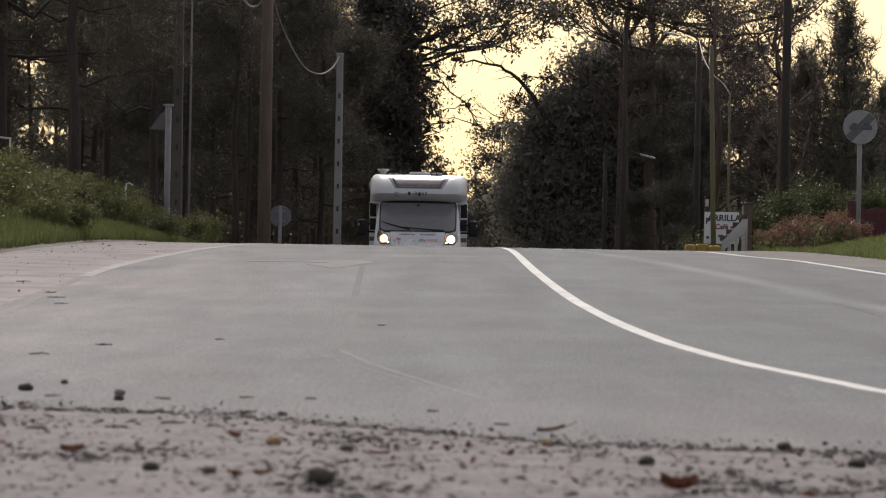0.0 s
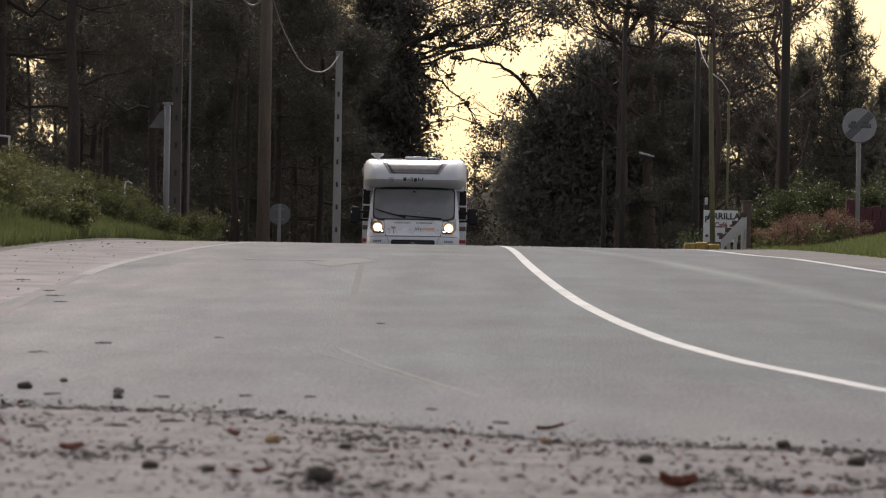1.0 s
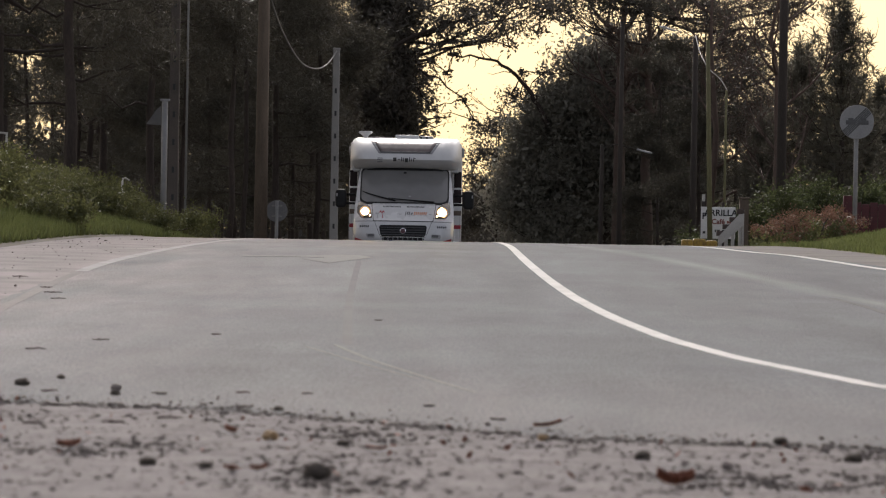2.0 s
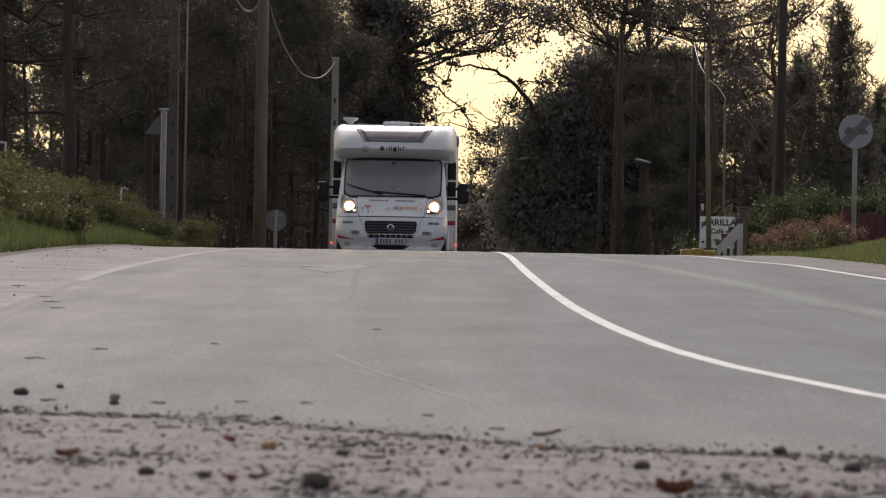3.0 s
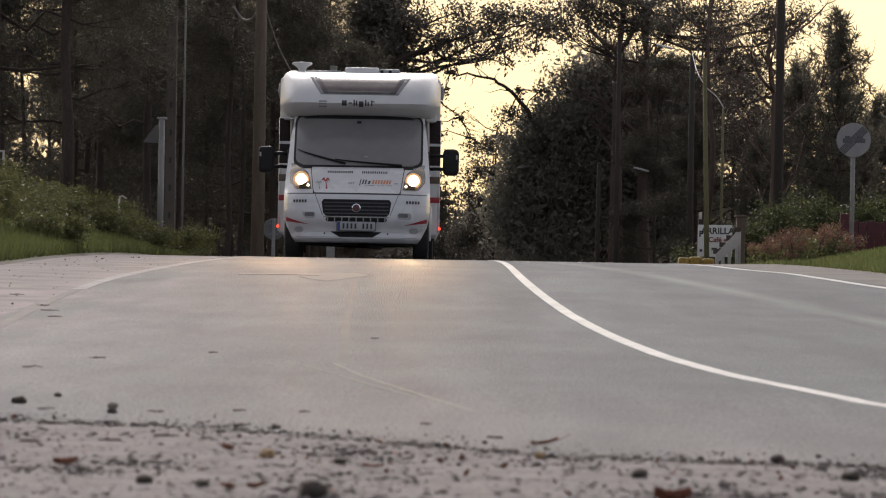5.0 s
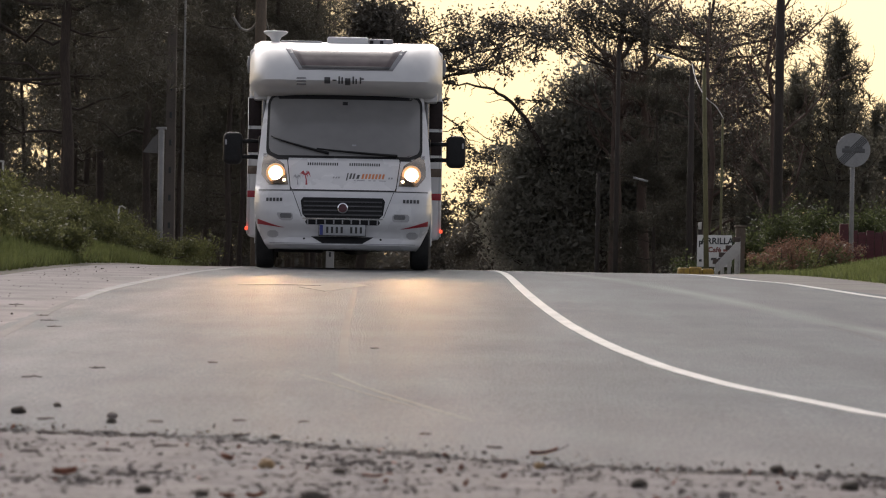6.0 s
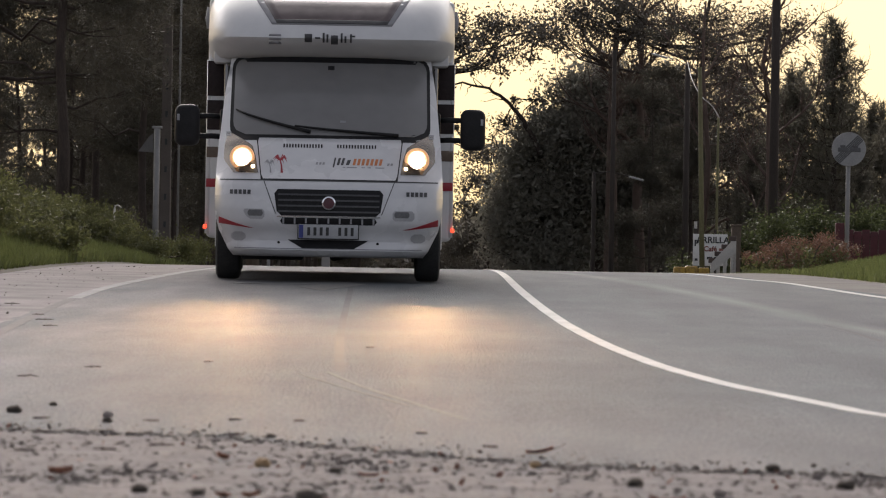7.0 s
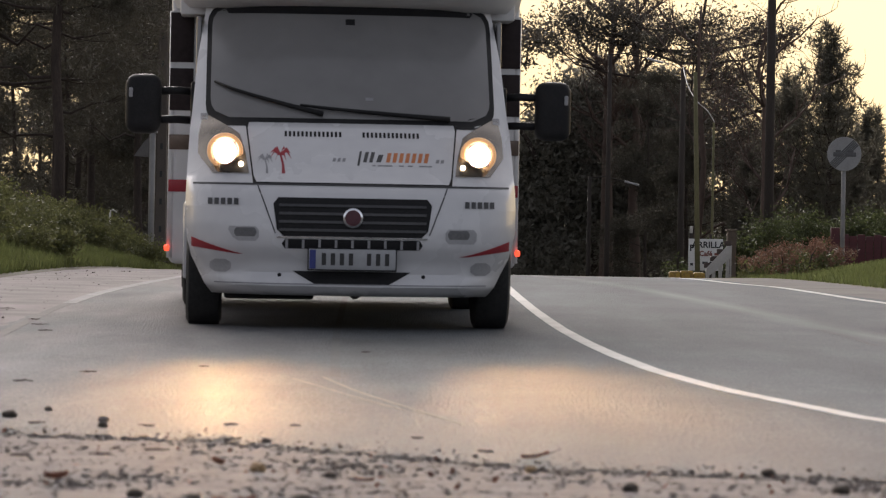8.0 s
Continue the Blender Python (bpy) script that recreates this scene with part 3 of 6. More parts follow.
def plant_pine(k, x, y, s, turn):
    ob = copy_thing(models[k], pose(x, y, gz(y) + bank(x, y) - 0.12, 0, 0, turn) @ Matrix.Scale(s, 4))
    return ob


FOREST_LEFT = [(-6.2, 62, 0), (-8.2, 66, 1), (-7.0, 74, 2), (-6.9, 82, 3), (-9.6, 78, 0), (-11.5, 84, 1), (-6.6, 90, 4), (-8.4, 94, 3), (-4.9, 98, 1), (-10.4, 98, 2), 
               (-6.0, 106, 0), (-5.0, 112, 2), (-8.0, 110, 1), (-10.6, 114, 3), (-13.5, 112, 4), (-5.4, 124, 1), (-6.6, 122, 3), (-9.0, 126, 2), (-12.0, 128, 0), 
               (-5.0, 138, 0), (-5.6, 142, 2), (-8.4, 144, 4), (-11.6, 146, 1), (-14.6, 142, 3), (-5.8, 158, 3), (-7.0, 160, 1), (-13.0, 164, 2)]
FOREST_LEFT += [(-4.0, 103, 2), (-4.0, 118, 4), (-4.5, 128, 1), (-14.8, 120, 1)]
FOREST_RIGHT = [(5.4, 100, 2), (7.0, 94, 0), (8.2, 104, 1), (5.0, 114, 4), (6.8, 118, 3), (9.6, 112, 2), (4.6, 130, 1), (7.6, 134, 2), (10.2, 138, 4), (5.4, 148, 0),
                (8.4, 152, 3), (4.8, 166, 2), (9.8, 168, 0)]
for i, (x, y, k) in enumerate(FOREST_LEFT + FOREST_RIGHT):
    right = x > 0
    plant_pine(k, x + 0.5 * rng0.normal(), y, (0.62 if right else 0.95) * rng0.uniform(0.88, 1.1), 73 * i % 360)
for i in range(26):
    plant_pine(5, -4.6 - 0.42 * i + 0.3 * rng0.normal(), 84 + (37 * i) % 62, rng0.uniform(0.85, 1.1), 131 * i % 360)
for ob in models[:]:
    bpy.data.objects.remove(ob.children[0])
    bpy.data.objects.remove(ob.children[0]) if ob.children else None
    bpy.data.objects.remove(ob)

# broad trees that frame the bright gap; blobs relative to the foot
BROAD = "broad dark tree with a ragged leafy outline against the sky"


def broad(x, y, blobs, count, seed, height, radius=0.16, lean=0.0, size=0.16, twigs=4, inner=0, leaf=None):
    return tree("broadleaf_tree", x, y, height, radius, blobs, count, seed, "leaf", BROAD, size, lean, twigs, "trees round the gap", None, inner, leaf)


def round_blobs(rows):
    return [(x, 0, z, r, r, r * 0.75) for x, z, r in rows]


gap_left = broad(-2.4, 112, round_blobs(((0.65, 8.59, 1.05), (1.52, 8.96, 0.7), (1.55, 7.03, 0.6), (0.84, 7.37, 0.96), (2.4, 8.71, 0.55), (3.18, 9.07, 0.6), (4.15, 8.65, 0.5), (4.94, 8.84, 0.5),
                              (5.81, 9.3, 0.5), (1.86, 9.49, 0.6), (2.91, 9.68, 0.6), (4.31, 9.53, 0.7), (5.54, 9.64, 0.6), (1.65, 6.24, 0.6), (1.14, 5.53, 0.79), (0.69, 6.31, 1.05),
                              (1.98, 7.65, 0.35), (0.72, 4.56, 1.14), (1.59, 4.84, 0.7), (2.21, 4.41, 0.5), (2.66, 3.8, 0.45), (1.96, 3.53, 0.88), (0.45, 9.64, 1.05), (2.26, 6.69, 0.3), (2.62, 5.91, 0.25), (1.27, 8.08, 0.5))),
      3800, 201, 10, 0.2, 0.02, 0.13, 2, 1400)
gap_low = broad(2.4, 150, round_blobs(((-0.92, 7.2, 0.38), (-0.1, 7.41, 0.42), (0.35, 8.52, 0.38), (-0.99, 4.97, 0.52), (-0.17, 4.75, 0.56), (0.4, 5.82, 0.7), (-0.5, 3.69, 0.66), (0.67, 3.94, 0.94),
                             (-1.36, 6.02, 0.33), (-0.67, 6.39, 0.42), (1.24, 5.13, 1.17), (0.85, 6.77, 0.59), (-1.32, 3.44, 0.7), (-1.18, 8.61, 0.23))), 2600, 204, 8.2, 0.09, size=0.15)
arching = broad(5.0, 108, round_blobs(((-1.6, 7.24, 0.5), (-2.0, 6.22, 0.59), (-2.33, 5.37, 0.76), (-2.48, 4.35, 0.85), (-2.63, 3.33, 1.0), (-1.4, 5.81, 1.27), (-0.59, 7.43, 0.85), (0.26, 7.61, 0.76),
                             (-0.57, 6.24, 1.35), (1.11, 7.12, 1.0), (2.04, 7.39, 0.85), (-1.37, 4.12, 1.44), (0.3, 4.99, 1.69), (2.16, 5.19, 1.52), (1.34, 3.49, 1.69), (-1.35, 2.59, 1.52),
                             (2.64, 6.55, 0.85), (0.28, 6.34, 1.35), (2.86, 3.85, 1.0), (-2.87, 2.4, 0.68), (1.97, 6.37, 1.18))), 13000, 202, 8.5, 0.2, 0.0, 0.135, 3, 4200, HAZELEAF)


def spray(ob, depth, spots, per, seed, limbs):
    """Leafy sprays hung on thin twigs, with the bare limbs that carry them; places in the world, at one depth."""
    rng = np.random.default_rng(seed)
    foot = np.array(ob.matrix_basis.translation)
    c = np.array([(x, depth, z) for x, z, _ in spots]) - foot
    pts = np.concatenate([blob_points([(*q, r_ * 1.35, r_, r_ * 1.05)], max(10, int(per * (r_ / 0.3) ** 2)), rng, 0.5) for q, (_, _, r_) in zip(c, spots)])
    vv, ff = leaf_quads(pts, 0.085, 3, rng, 0.5)
    part("spray", quick_mesh("spray", vv, ff), LEAF, ob)
    v, f = [], []
    for i, q in enumerate(c):
        near = sorted(range(len(c)), key=lambda k: np.linalg.norm(c[k] - q))[1:3]
        for k in near:
            nv, nf = tube_data(limb_path(q, c[k], rng, -0.1), [0.022, 0.02, 0.017, 0.014, 0.01, 0.006], 5, len(v))
            v, f = v + nv, f + nf
        for _ in range(3):
            d = rng.normal(size=3)
            nv, nf = tube_data(limb_path(q, q + d / np.linalg.norm(d) * spots[i][2] * 1.2, rng, -0.1), [0.012, 0.01, 0.009, 0.007, 0.006, 0.004], 4, len(v))
            v, f = v + nv, f + nf
    tagged(part("twig_tangle", mesh_of("twigs", v, f, True), BARK, ob), kind="stuff")
    for path, r_ in limbs:
        p = [np.array((x, depth, z)) - foot for x, z in path]
        fine = [tuple(p[i] + (p[i + 1] - p[i]) * k / 3 + rng.normal(size=3) * 0.025) for i in range(len(p) - 1) for k in range(3)] + [tuple(p[-1])]
        v, f = tube_data(fine, [r_ * (1 - 0.75 * i / len(fine)) for i in range(len(fine))], 7)
        for i in range(2, len(fine) - 1):
            side = np.array((rng.normal() * 0.3, rng.normal() * 0.2, rng.uniform(-0.35, 0.45)))
            nv, nf = tube_data(limb_path(fine[i], np.array(fine[i]) + side, rng, -0.1), [0.02, 0.016, 0.013, 0.01, 0.008, 0.005], 5, len(v))
            v, f = v + nv, f + nf
        part("limb", mesh_of("limb", v, f, True), BARK, ob, "bare limb reaching into the gap")


spray(gap_left, 110, ((-1.56, 5.03, 0.41), (-0.65, 7.12, 0.28), (-1.22, 7.28, 0.38), (-0.04, 6.61, 0.38), (0.32, 6.13, 0.34), (0.82, 6.71, 0.45), (-0.87, 4.74, 0.31), (-0.60, 4.33, 0.28), (-1.02, 3.92, 0.38),
                      (-0.25, 3.94, 0.21), (0.16, 5.06, 0.19), (0.61, 4.24, 0.17), (1.01, 3.61, 0.19), (0.33, 5.58, 0.24), (-0.20, 5.92, 0.28), (-1.59, 6.58, 0.34), (-0.36, 5.40, 0.21), (-1.38, 4.35, 0.38)), 34, 211,
      ((((-3.28, 4.66), (-2.08, 5.45), (-0.89, 6.16), (0.14, 6.58), (1.16, 6.89)), 0.09), (((-0.7, 5.13), (-0.01, 4.8), (0.61, 4.3), (1.01, 3.73)), 0.035)))
spray(arching, 107, ((1.47, 6.81, 0.44), (1.15, 5.93, 0.30), (1.81, 6.31, 0.30), (2.47, 7.13, 0.40), (2.97, 6.80, 0.40), (3.82, 6.51, 0.23), (2.35, 4.21, 0.20), (2.06, 4.30, 0.20), (3.39, 6.84, 0.30), (1.99, 5.73, 0.20),
                     (1.63, 7.23, 0.40), (2.82, 6.24, 0.20), (3.64, 7.18, 0.30), (3.01, 4.99, 0.20), (2.42, 4.98, 0.15)), 26, 212,
      ((((3.15, 3.4), (2.85, 4.07), (2.54, 4.51), (2.08, 5.01), (1.66, 5.27), (1.07, 5.39), (0.32, 5.48)), 0.085),))
spray(gap_low, 148, ((2.07, 4.34, 0.51), (1.67, 3.36, 0.37), (2.36, 3.18, 0.51), (2.85, 4.35, 0.37), (1.49, 2.94, 0.28), (2.38, 2.14, 0.46), (1.22, 2.35, 0.28), (2.98, 1.22, 0.37), (1.98, 1.51, 0.37), (2.18, 0.51, 0.46),
                     (2.57, 4.81, 0.28), (1.47, 1.20, 0.28), (1.69, 2.13, 0.32), (2.84, 2.73, 0.42)), 40, 213, ())
broad(7.5, 100, round_blobs(((-2.97, 7.98, 0.7), (-1.87, 7.92, 0.7), (-0.93, 8.17, 0.78), (0.0, 7.71, 0.63), (-3.6, 8.43, 0.78), (-2.35, 8.61, 0.78), (0.67, 5.93, 0.78), (1.21, 6.8, 0.63), (0.5, 6.94, 0.63),
                             (1.09, 4.6, 0.63), (2.05, 7.75, 0.63), (1.57, 8.21, 0.63), (2.51, 8.23, 0.47), (0.32, 8.35, 0.63), (1.63, 5.24, 0.63), (-4.06, 7.72, 0.47), (2.39, 6.19, 0.78), (0.53, 5.06, 0.63))),
      2800, 203, 9, 0.15, 0.0, 0.11, 10)
broad(0.4, 165, [(0, 0, 2.8, 1.4, 1, 1.4), (-0.6, 0, 4.2, 1.0, 1, 0.9), (-1.2, 0, 5.4, 1.0, 1, 0.8), (0.6, 0, 3.8, 0.7, 0.6, 0.5)], 1300, 205, 6, 0.12)
broad(4.2, 160, [(0, 0, 2.8, 1.4, 1, 1.6), (0.4, 0, 4.8, 1.2, 1, 1.0), (-0.6, 0, 4.0, 0.7, 0.7, 0.6)], 1500, 206, 6.5, 0.12)


def bare_tree(x, y, height, seed, reach, low, radius=0.12):
    """A thin-branched tree that has shed its leaves: limbs, branches and twigs all rising and spreading."""
    rng = np.random.default_rng(seed)
    ob = base("bare_tree", pose(x, y, gz(y) + bank(x, y) - 0.1), label="nearly leafless tree with fine branches against the sky", category="tree", group="bare trees")
    stem = [(0.05 * rng.normal() * (i > 0), 0.05 * rng.normal() * (i > 0), height * i / 8) for i in range(9)]
    v, f = tube_data(stem, [radius * (1 - 0.1 * i) for i in range(9)], 8)

    def grow(p, d, ln, r_, level):
        nonlocal v, f
        pts, q, dd = [tuple(p)], np.array(p, float), np.array(d, float)
        for _ in range(4):
            dd = dd + rng.normal(size=3) * 0.16 + np.array((0, 0, 0.10))
            dd /= np.linalg.norm(dd)
            q = q + dd * ln / 4
            pts.append(tuple(q))
        nv, nf = tube_data(pts, [r_ * (1 - 0.17 * i) for i in range(5)], 5 if level < 2 else 3, len(v))
        v, f = v + nv, f + nf
        if level < 3:
            for k in range((8, 7, 4)[level]):
                a = pts[1 + k % 4]
                side = dd + rng.normal(size=3) * 0.65
                grow(a, side / np.linalg.norm(side), ln * rng.uniform(0.35, 0.6), r_ * 0.42, level + 1)

    for k in range(9):
        h = low + (height - low) * k / 9
        a = rng.uniform(0, 2 * math.pi)
        d = np.array((math.cos(a), math.sin(a), 0.75))
        root = np.array(stem[min(8, int(h / height * 8))])
        grow(root, d / np.linalg.norm(d), reach * (1.15 - 0.5 * k / 9), radius * 0.36, 0 if k % 3 == 0 else 1)
    part("trunk", mesh_of("trunk", v, f, True), TWIGBARK, ob)
    tips = rng.integers(len(v) // 3, len(v), 260)
    vv, ff = leaf_quads(np.array([tuple(v[k]) for k in tips]), 0.04, 3, rng, 1.0)
    part("crown", quick_mesh("crown", vv, ff), LEAF, ob, "few remaining leaves")
    return ob


bare_tree(8.0, 86, 7.5, 301, 2.2, 1.6)
bare_tree(6.9, 92, 8.0, 302, 2.2, 2.4)
bare_tree(5.2, 104, 10.5, 303, 2.2, 5.2, 0.24)
bare_tree(6.0, 105, 10.5, 305, 2.2, 5.4, 0.2)
bare_tree(9.2, 98, 8.0, 304, 2.0, 2.0)


def conifer(x, y, h, reach, seed):
    """A young pine with whorls of upcurved branches, each ending in an upright brush of needles."""
    rng = np.random.default_rng(seed)
    ob = base("conifer", pose(x, y, gz(y) + bank(x, y) - 0.1), label="young upright conifer with upturned branch tips", category="tree", group="young conifers")
    v, f = tube_data([(0, 0, 0), (0.03, 0, h * 0.5), (0, 0.02, h * 0.97)], [0.09, 0.06, 0.02], 8)
    tufts_at = [(0.02 * rng.normal(), 0.02 * rng.normal(), h * (0.86 + 0.14 * k / 9)) for k in range(10)]
    for w in range(13):
        z = h * (0.12 + 0.80 * w / 12)
        ln = reach * (1.0 - 0.82 * (w / 12) ** 2.6) * rng.uniform(0.8, 1.1)
        for k in range(9):
            a = 2 * math.pi * (k + 0.5 * w + 0.3 * rng.normal()) / 9
            l1, rise = ln * rng.uniform(0.55, 1.2), rng.uniform(0.4, 0.95) * (0.35 + 0.5 * reach)
            path = [(l1 * u * math.cos(a), l1 * u * math.sin(a), z + rise * u ** 3) for u in (0, 0.3, 0.6, 0.85, 1.0)]
            nv, nf = tube_data(path, [0.02, 0.016, 0.012, 0.009, 0.006], 5, len(v))
            v, f = v + nv, f + nf
            for u in np.linspace(0.3, 1.0, 9):
                tufts_at.append((l1 * u * math.cos(a) + 0.03 * rng.normal(), l1 * u * math.sin(a) + 0.03 * rng.normal(), z + rise * u ** 3))
            for u in (0.05, 0.11, 0.17, 0.23):
                tufts_at.append((path[-1][0], path[-1][1], path[-1][2] + u))
    part("trunk", mesh_of("trunk", v, f, True), BARK, ob)
    vv, ff = tufts(np.array(tufts_at), 0.19, 10, rng, 0.085, -0.6)
    part("crown", quick_mesh("crown", vv, ff), LITNEEDLE, ob)
    return ob


for k, (x, y, h, reach) in enumerate(((9.75, 88, 6.1, 1.3), (8.95, 89.5, 5.1, 1.1), (11.15, 91, 4.3, 0.95), (8.2, 91, 3.6, 0.9), (10.4, 92, 4.6, 1.0))):
    conifer(x, y, h, reach, 410 + k)


def far_woods(name, x0, x1, y, h, count, seed, label):
    """A thick belt of far trees, with an uneven top and small gaps."""
    rng = np.random.default_rng(seed)
    xs = rng.uniform(x0, x1, count)
    top = np.array([h * (0.8 + 0.35 * noise.noise((x * 0.35, y * 0.1, seed))) for x in xs])
    zs = gz(y) + top * rng.uniform(0, 1, count) ** 0.85
    ys = y + rng.uniform(-5, 5, count)
    keep = np.array([noise.noise((x * 0.9, z * 0.9, seed + 9)) > (-0.42 if x > -19 else 0.12) for x, z in zip(xs, zs)])
    vv, ff = leaf_quads(np.stack([xs, ys, zs], 1)[keep], 0.30, 4, rng, 1.0)
    thing(name, quick_mesh(name, vv, ff), LEAF, label=label, category="woods", kind="stuff")


far_woods("far_woods", -30, -3.3, 185, 15, 13000, 21, "thick dark belt of far forest")
far_woods("far_woods", 5.6, 16, 190, 8, 7000, 22, "thick dark belt of far forest")
far_woods("far_woods", -3, 7, 205, 5.0, 2600, 23, "low dark far treeline below the bright sky")


def bush(x, y, blobs, count, seed, material, label, size=0.05, name="bush", category="bush"):
    rng = np.random.default_rng(seed)
    ob = base(name, pose(x, y, gz(y) + bank(x, y) - 0.03), label=label, category=category)
    for b in blobs[:5]:
        part("stem", tube(limb_path((b[0] * 0.3, b[1] * 0.3, 0), b[:3], rng), [0.02 - 0.0025 * i for i in range(6)], 5), BARK, ob)
    vv, ff = leaf_quads(blob_points(blobs, count, rng), size, 5, rng)
    part("foliage", quick_mesh("foliage", vv, ff), material, ob)
    return ob


# overgrown bank beside the road
rngb = np.random.default_rng(31)
for i in range(34):
    y = 35 + 1.05 * i
    x = -4.45 - rngb.uniform(0.0, 1.6) - 0.012 * (y - 36)
    w = rngb.uniform(0.4, 0.8)
    bl = [(rngb.normal() * 0.35, rngb.normal() * 0.5, rngb.uniform(0.03, 0.24 + 0.08 * (-4.4 - x)), w * 0.5, w * 0.6, w * 0.36) for _ in range(5)]
    bush(x, y, bl, 800, 500 + i, BUSHLEAF, "tangled green bramble bush on the roadside bank", 0.032, "bramble_bush")
# dark green shrubs and faded hydrangeas before the garden
for i, (x, y, w, h) in enumerate(((6.5, 70, 0.9, 1.0), (7.4, 72, 0.9, 1.1), (8.3, 71, 0.8, 0.9), (9.4, 72, 0.9, 0.8), (5.9, 73, 0.7, 0.9))):
    bl = [(rngb.normal() * 0.4, rngb.normal() * 0.4, h * rngb.uniform(0.4, 1.1), w * 0.6, w * 0.6, h * 0.45) for _ in range(5)]
    bush(x, y, bl, 1500, 530 + i, SHRUB, "dark green garden shrub behind the hydrangeas", 0.04, "garden_shrub")
for i, (x, y) in enumerate(((5.55, 60), (6.0, 61), (6.4, 60.4), (6.75, 61), (5.8, 59))):
    bl = [(rngb.normal() * 0.22, rngb.normal() * 0.22, rngb.uniform(0.12, 0.6), 0.11, 0.11, 0.09) for _ in range(14)]
    ob = bush(x, y, bl, 430, 540 + i, HYDRANGEA, "hydrangea bush with faded pinkish brown flower heads", 0.022, "hydrangea_bush")
    gl = [(rngb.normal() * 0.25, rngb.normal() * 0.25, rngb.uniform(0.05, 0.3), 0.3, 0.3, 0.2) for _ in range(4)]
    vv, ff = leaf_quads(blob_points(gl, 160, np.random.default_rng(560 + i)), 0.05, 4, np.random.default_rng(580 + i))
    part("leaves", quick_mesh("leaves", vv, ff), BUSHLEAF, ob, "green lower leaves")


def grass(name, region, count, seed, height, label):
    """Blades standing on the ground in a region given by a point maker."""
    rng = np.random.default_rng(seed)
    pts = np.array([region(rng) for _ in range(count)])
    z = np.array([gz(p[1]) + bank(p[0], p[1]) - 0.015 for p in pts])
    a = rng.uniform(0, 2 * math.pi, count)
    hh = height * rng.uniform(0.4, 1.3, count)
    wv = np.stack([np.cos(a), np.sin(a), 0 * a], 1) * 0.012
    tip = np.stack([np.cos(a + 1.3), np.sin(a + 1.3), 0 * a], 1) * (hh * rng.uniform(0.1, 0.6, count))[:, None]
    p0 = np.stack([pts[:, 0], pts[:, 1], z], 1)
    tri = np.stack([p0 - wv, p0 + wv, p0 + tip + np.stack([0 * a, 0 * a, hh], 1)], 1).reshape(-1, 3)
    thing(name, quick_mesh(name, tri, np.arange(count * 3).reshape(-1, 3)), GRASS, label=label, category="grass", kind="stuff")


grass("verge_grass", lambda r: (-4.1 - abs(r.normal()) * 0.55, r.uniform(33, 70)), 26000, 41, 0.13, "short green roadside grass along the bank")
grass("verge_grass", lambda r: (4.7 + abs(r.normal()) * 1.6, r.uniform(36, 66)), 22000, 42, 0.10, "short green lawn grass beside the far lane")


# ================= poles, signs, fences =================
def pole(name, x, y, top, r0, r1, material, label, category="pole", n=12):
    z = gz(y) + bank(x, y) - 0.15
    ob = base(name, pose(x, y, z), label=label, category=category)
    part("shaft", tube([(0, 0, 0), (0, 0, (top - z) / 2), (0, 0, top - z)], [r0, (r0 + r1) / 2, r1], n), material, ob)
    return ob


def concrete_pole(x, y, top, half, material, label):
    z = gz(y) + bank(x, y) - 0.2
    ob = base("concrete_pole", pose(x, y, z), label=label, category="utility pole")
    h = top - z
    bm = bmesh.new()
    bmesh.ops.create_cube(bm, size=1.0)
    for v in bm.verts:
        w = half if v.co.z < 0 else half * 0.76
        v.co = (v.co.x * 2 * w, v.co.y * 2 * w * 0.8, h * (v.co.z + 0.5))
    bmesh.ops.bevel(bm, geom=bm.edges[:], offset=0.015, segments=1, affect="EDGES")
    part("shaft", finish(bm, "shaft"), material, ob)
    for i in range(int((h - 1.2) / 0.55)):
        zz = 1.0 + i * 0.55
        part("hole", box(-0.025, 0.025, -0.09, -0.06, zz, zz + 0.12), BLACKPAINT, ob)
    part("cap", box(-0.09, 0.09, -0.075, 0.075, h - 0.02, h + 0.03, 0.008), material, ob)
    return ob


concrete_pole(-2.58, 88, 4.69, 0.105, CONCRETE, "grey square concrete utility pole with foot holes")
concrete_pole(-5.33, 72, 6.4, 0.11, OLDCONCRETE, "dark weathered concrete pole with foot holes among pines")
hook = base("hooked_post", pose(-5.29, 60, gz(60) + bank(-5.29, 60) - 0.1), label="short white hooked post on the overgrown bank", category="post")
part("upright", tube([(0, 0, 0), (0, 0, 0.5), (0.01, 0, 1.17 - hook.location.z)], 0.016, 8), WHITEWOOD, hook)
part("hook", tube([(0.0, 0, 1.15 - hook.location.z), (0.06, 0, 1.17 - hook.location.z), (0.12, 0, 1.13 - hook.location.z)], 0.014, 8), WHITEWOOD, hook)
p = Vector((-3.77, 76, 2.86))
wood = pole("wooden_utility_pole", p.x, 76, 9.0, 0.145, 0.10, WOODPOLE, "tall weathered wooden utility pole among pines", "utility pole")
for zz in (7.9, 8.3):
    part("crossarm", box(-0.7, 0.7, -0.16, -0.10, zz, zz + 0.09, 0.01), WOODPOLE, wood)
p = Vector((-5.22, 74, 2.78))
pole("thin_pole", p.x, 74, 8.0, 0.024, 0.02, CABLE, "thin pale pole standing before the trees")
p = Vector((6.61, 70, 2.86))
pole("dark_wooden_pole", p.x, 70, 7.5, 0.10, 0.075, DARKPOLE, "tall dark tarred wooden pole behind the hedge", "utility pole")
green = pole("greenish_pole", 4.815, 64, 3.84, 0.05, 0.036, GREENPOLE, "slender greenish pole before the notice board")
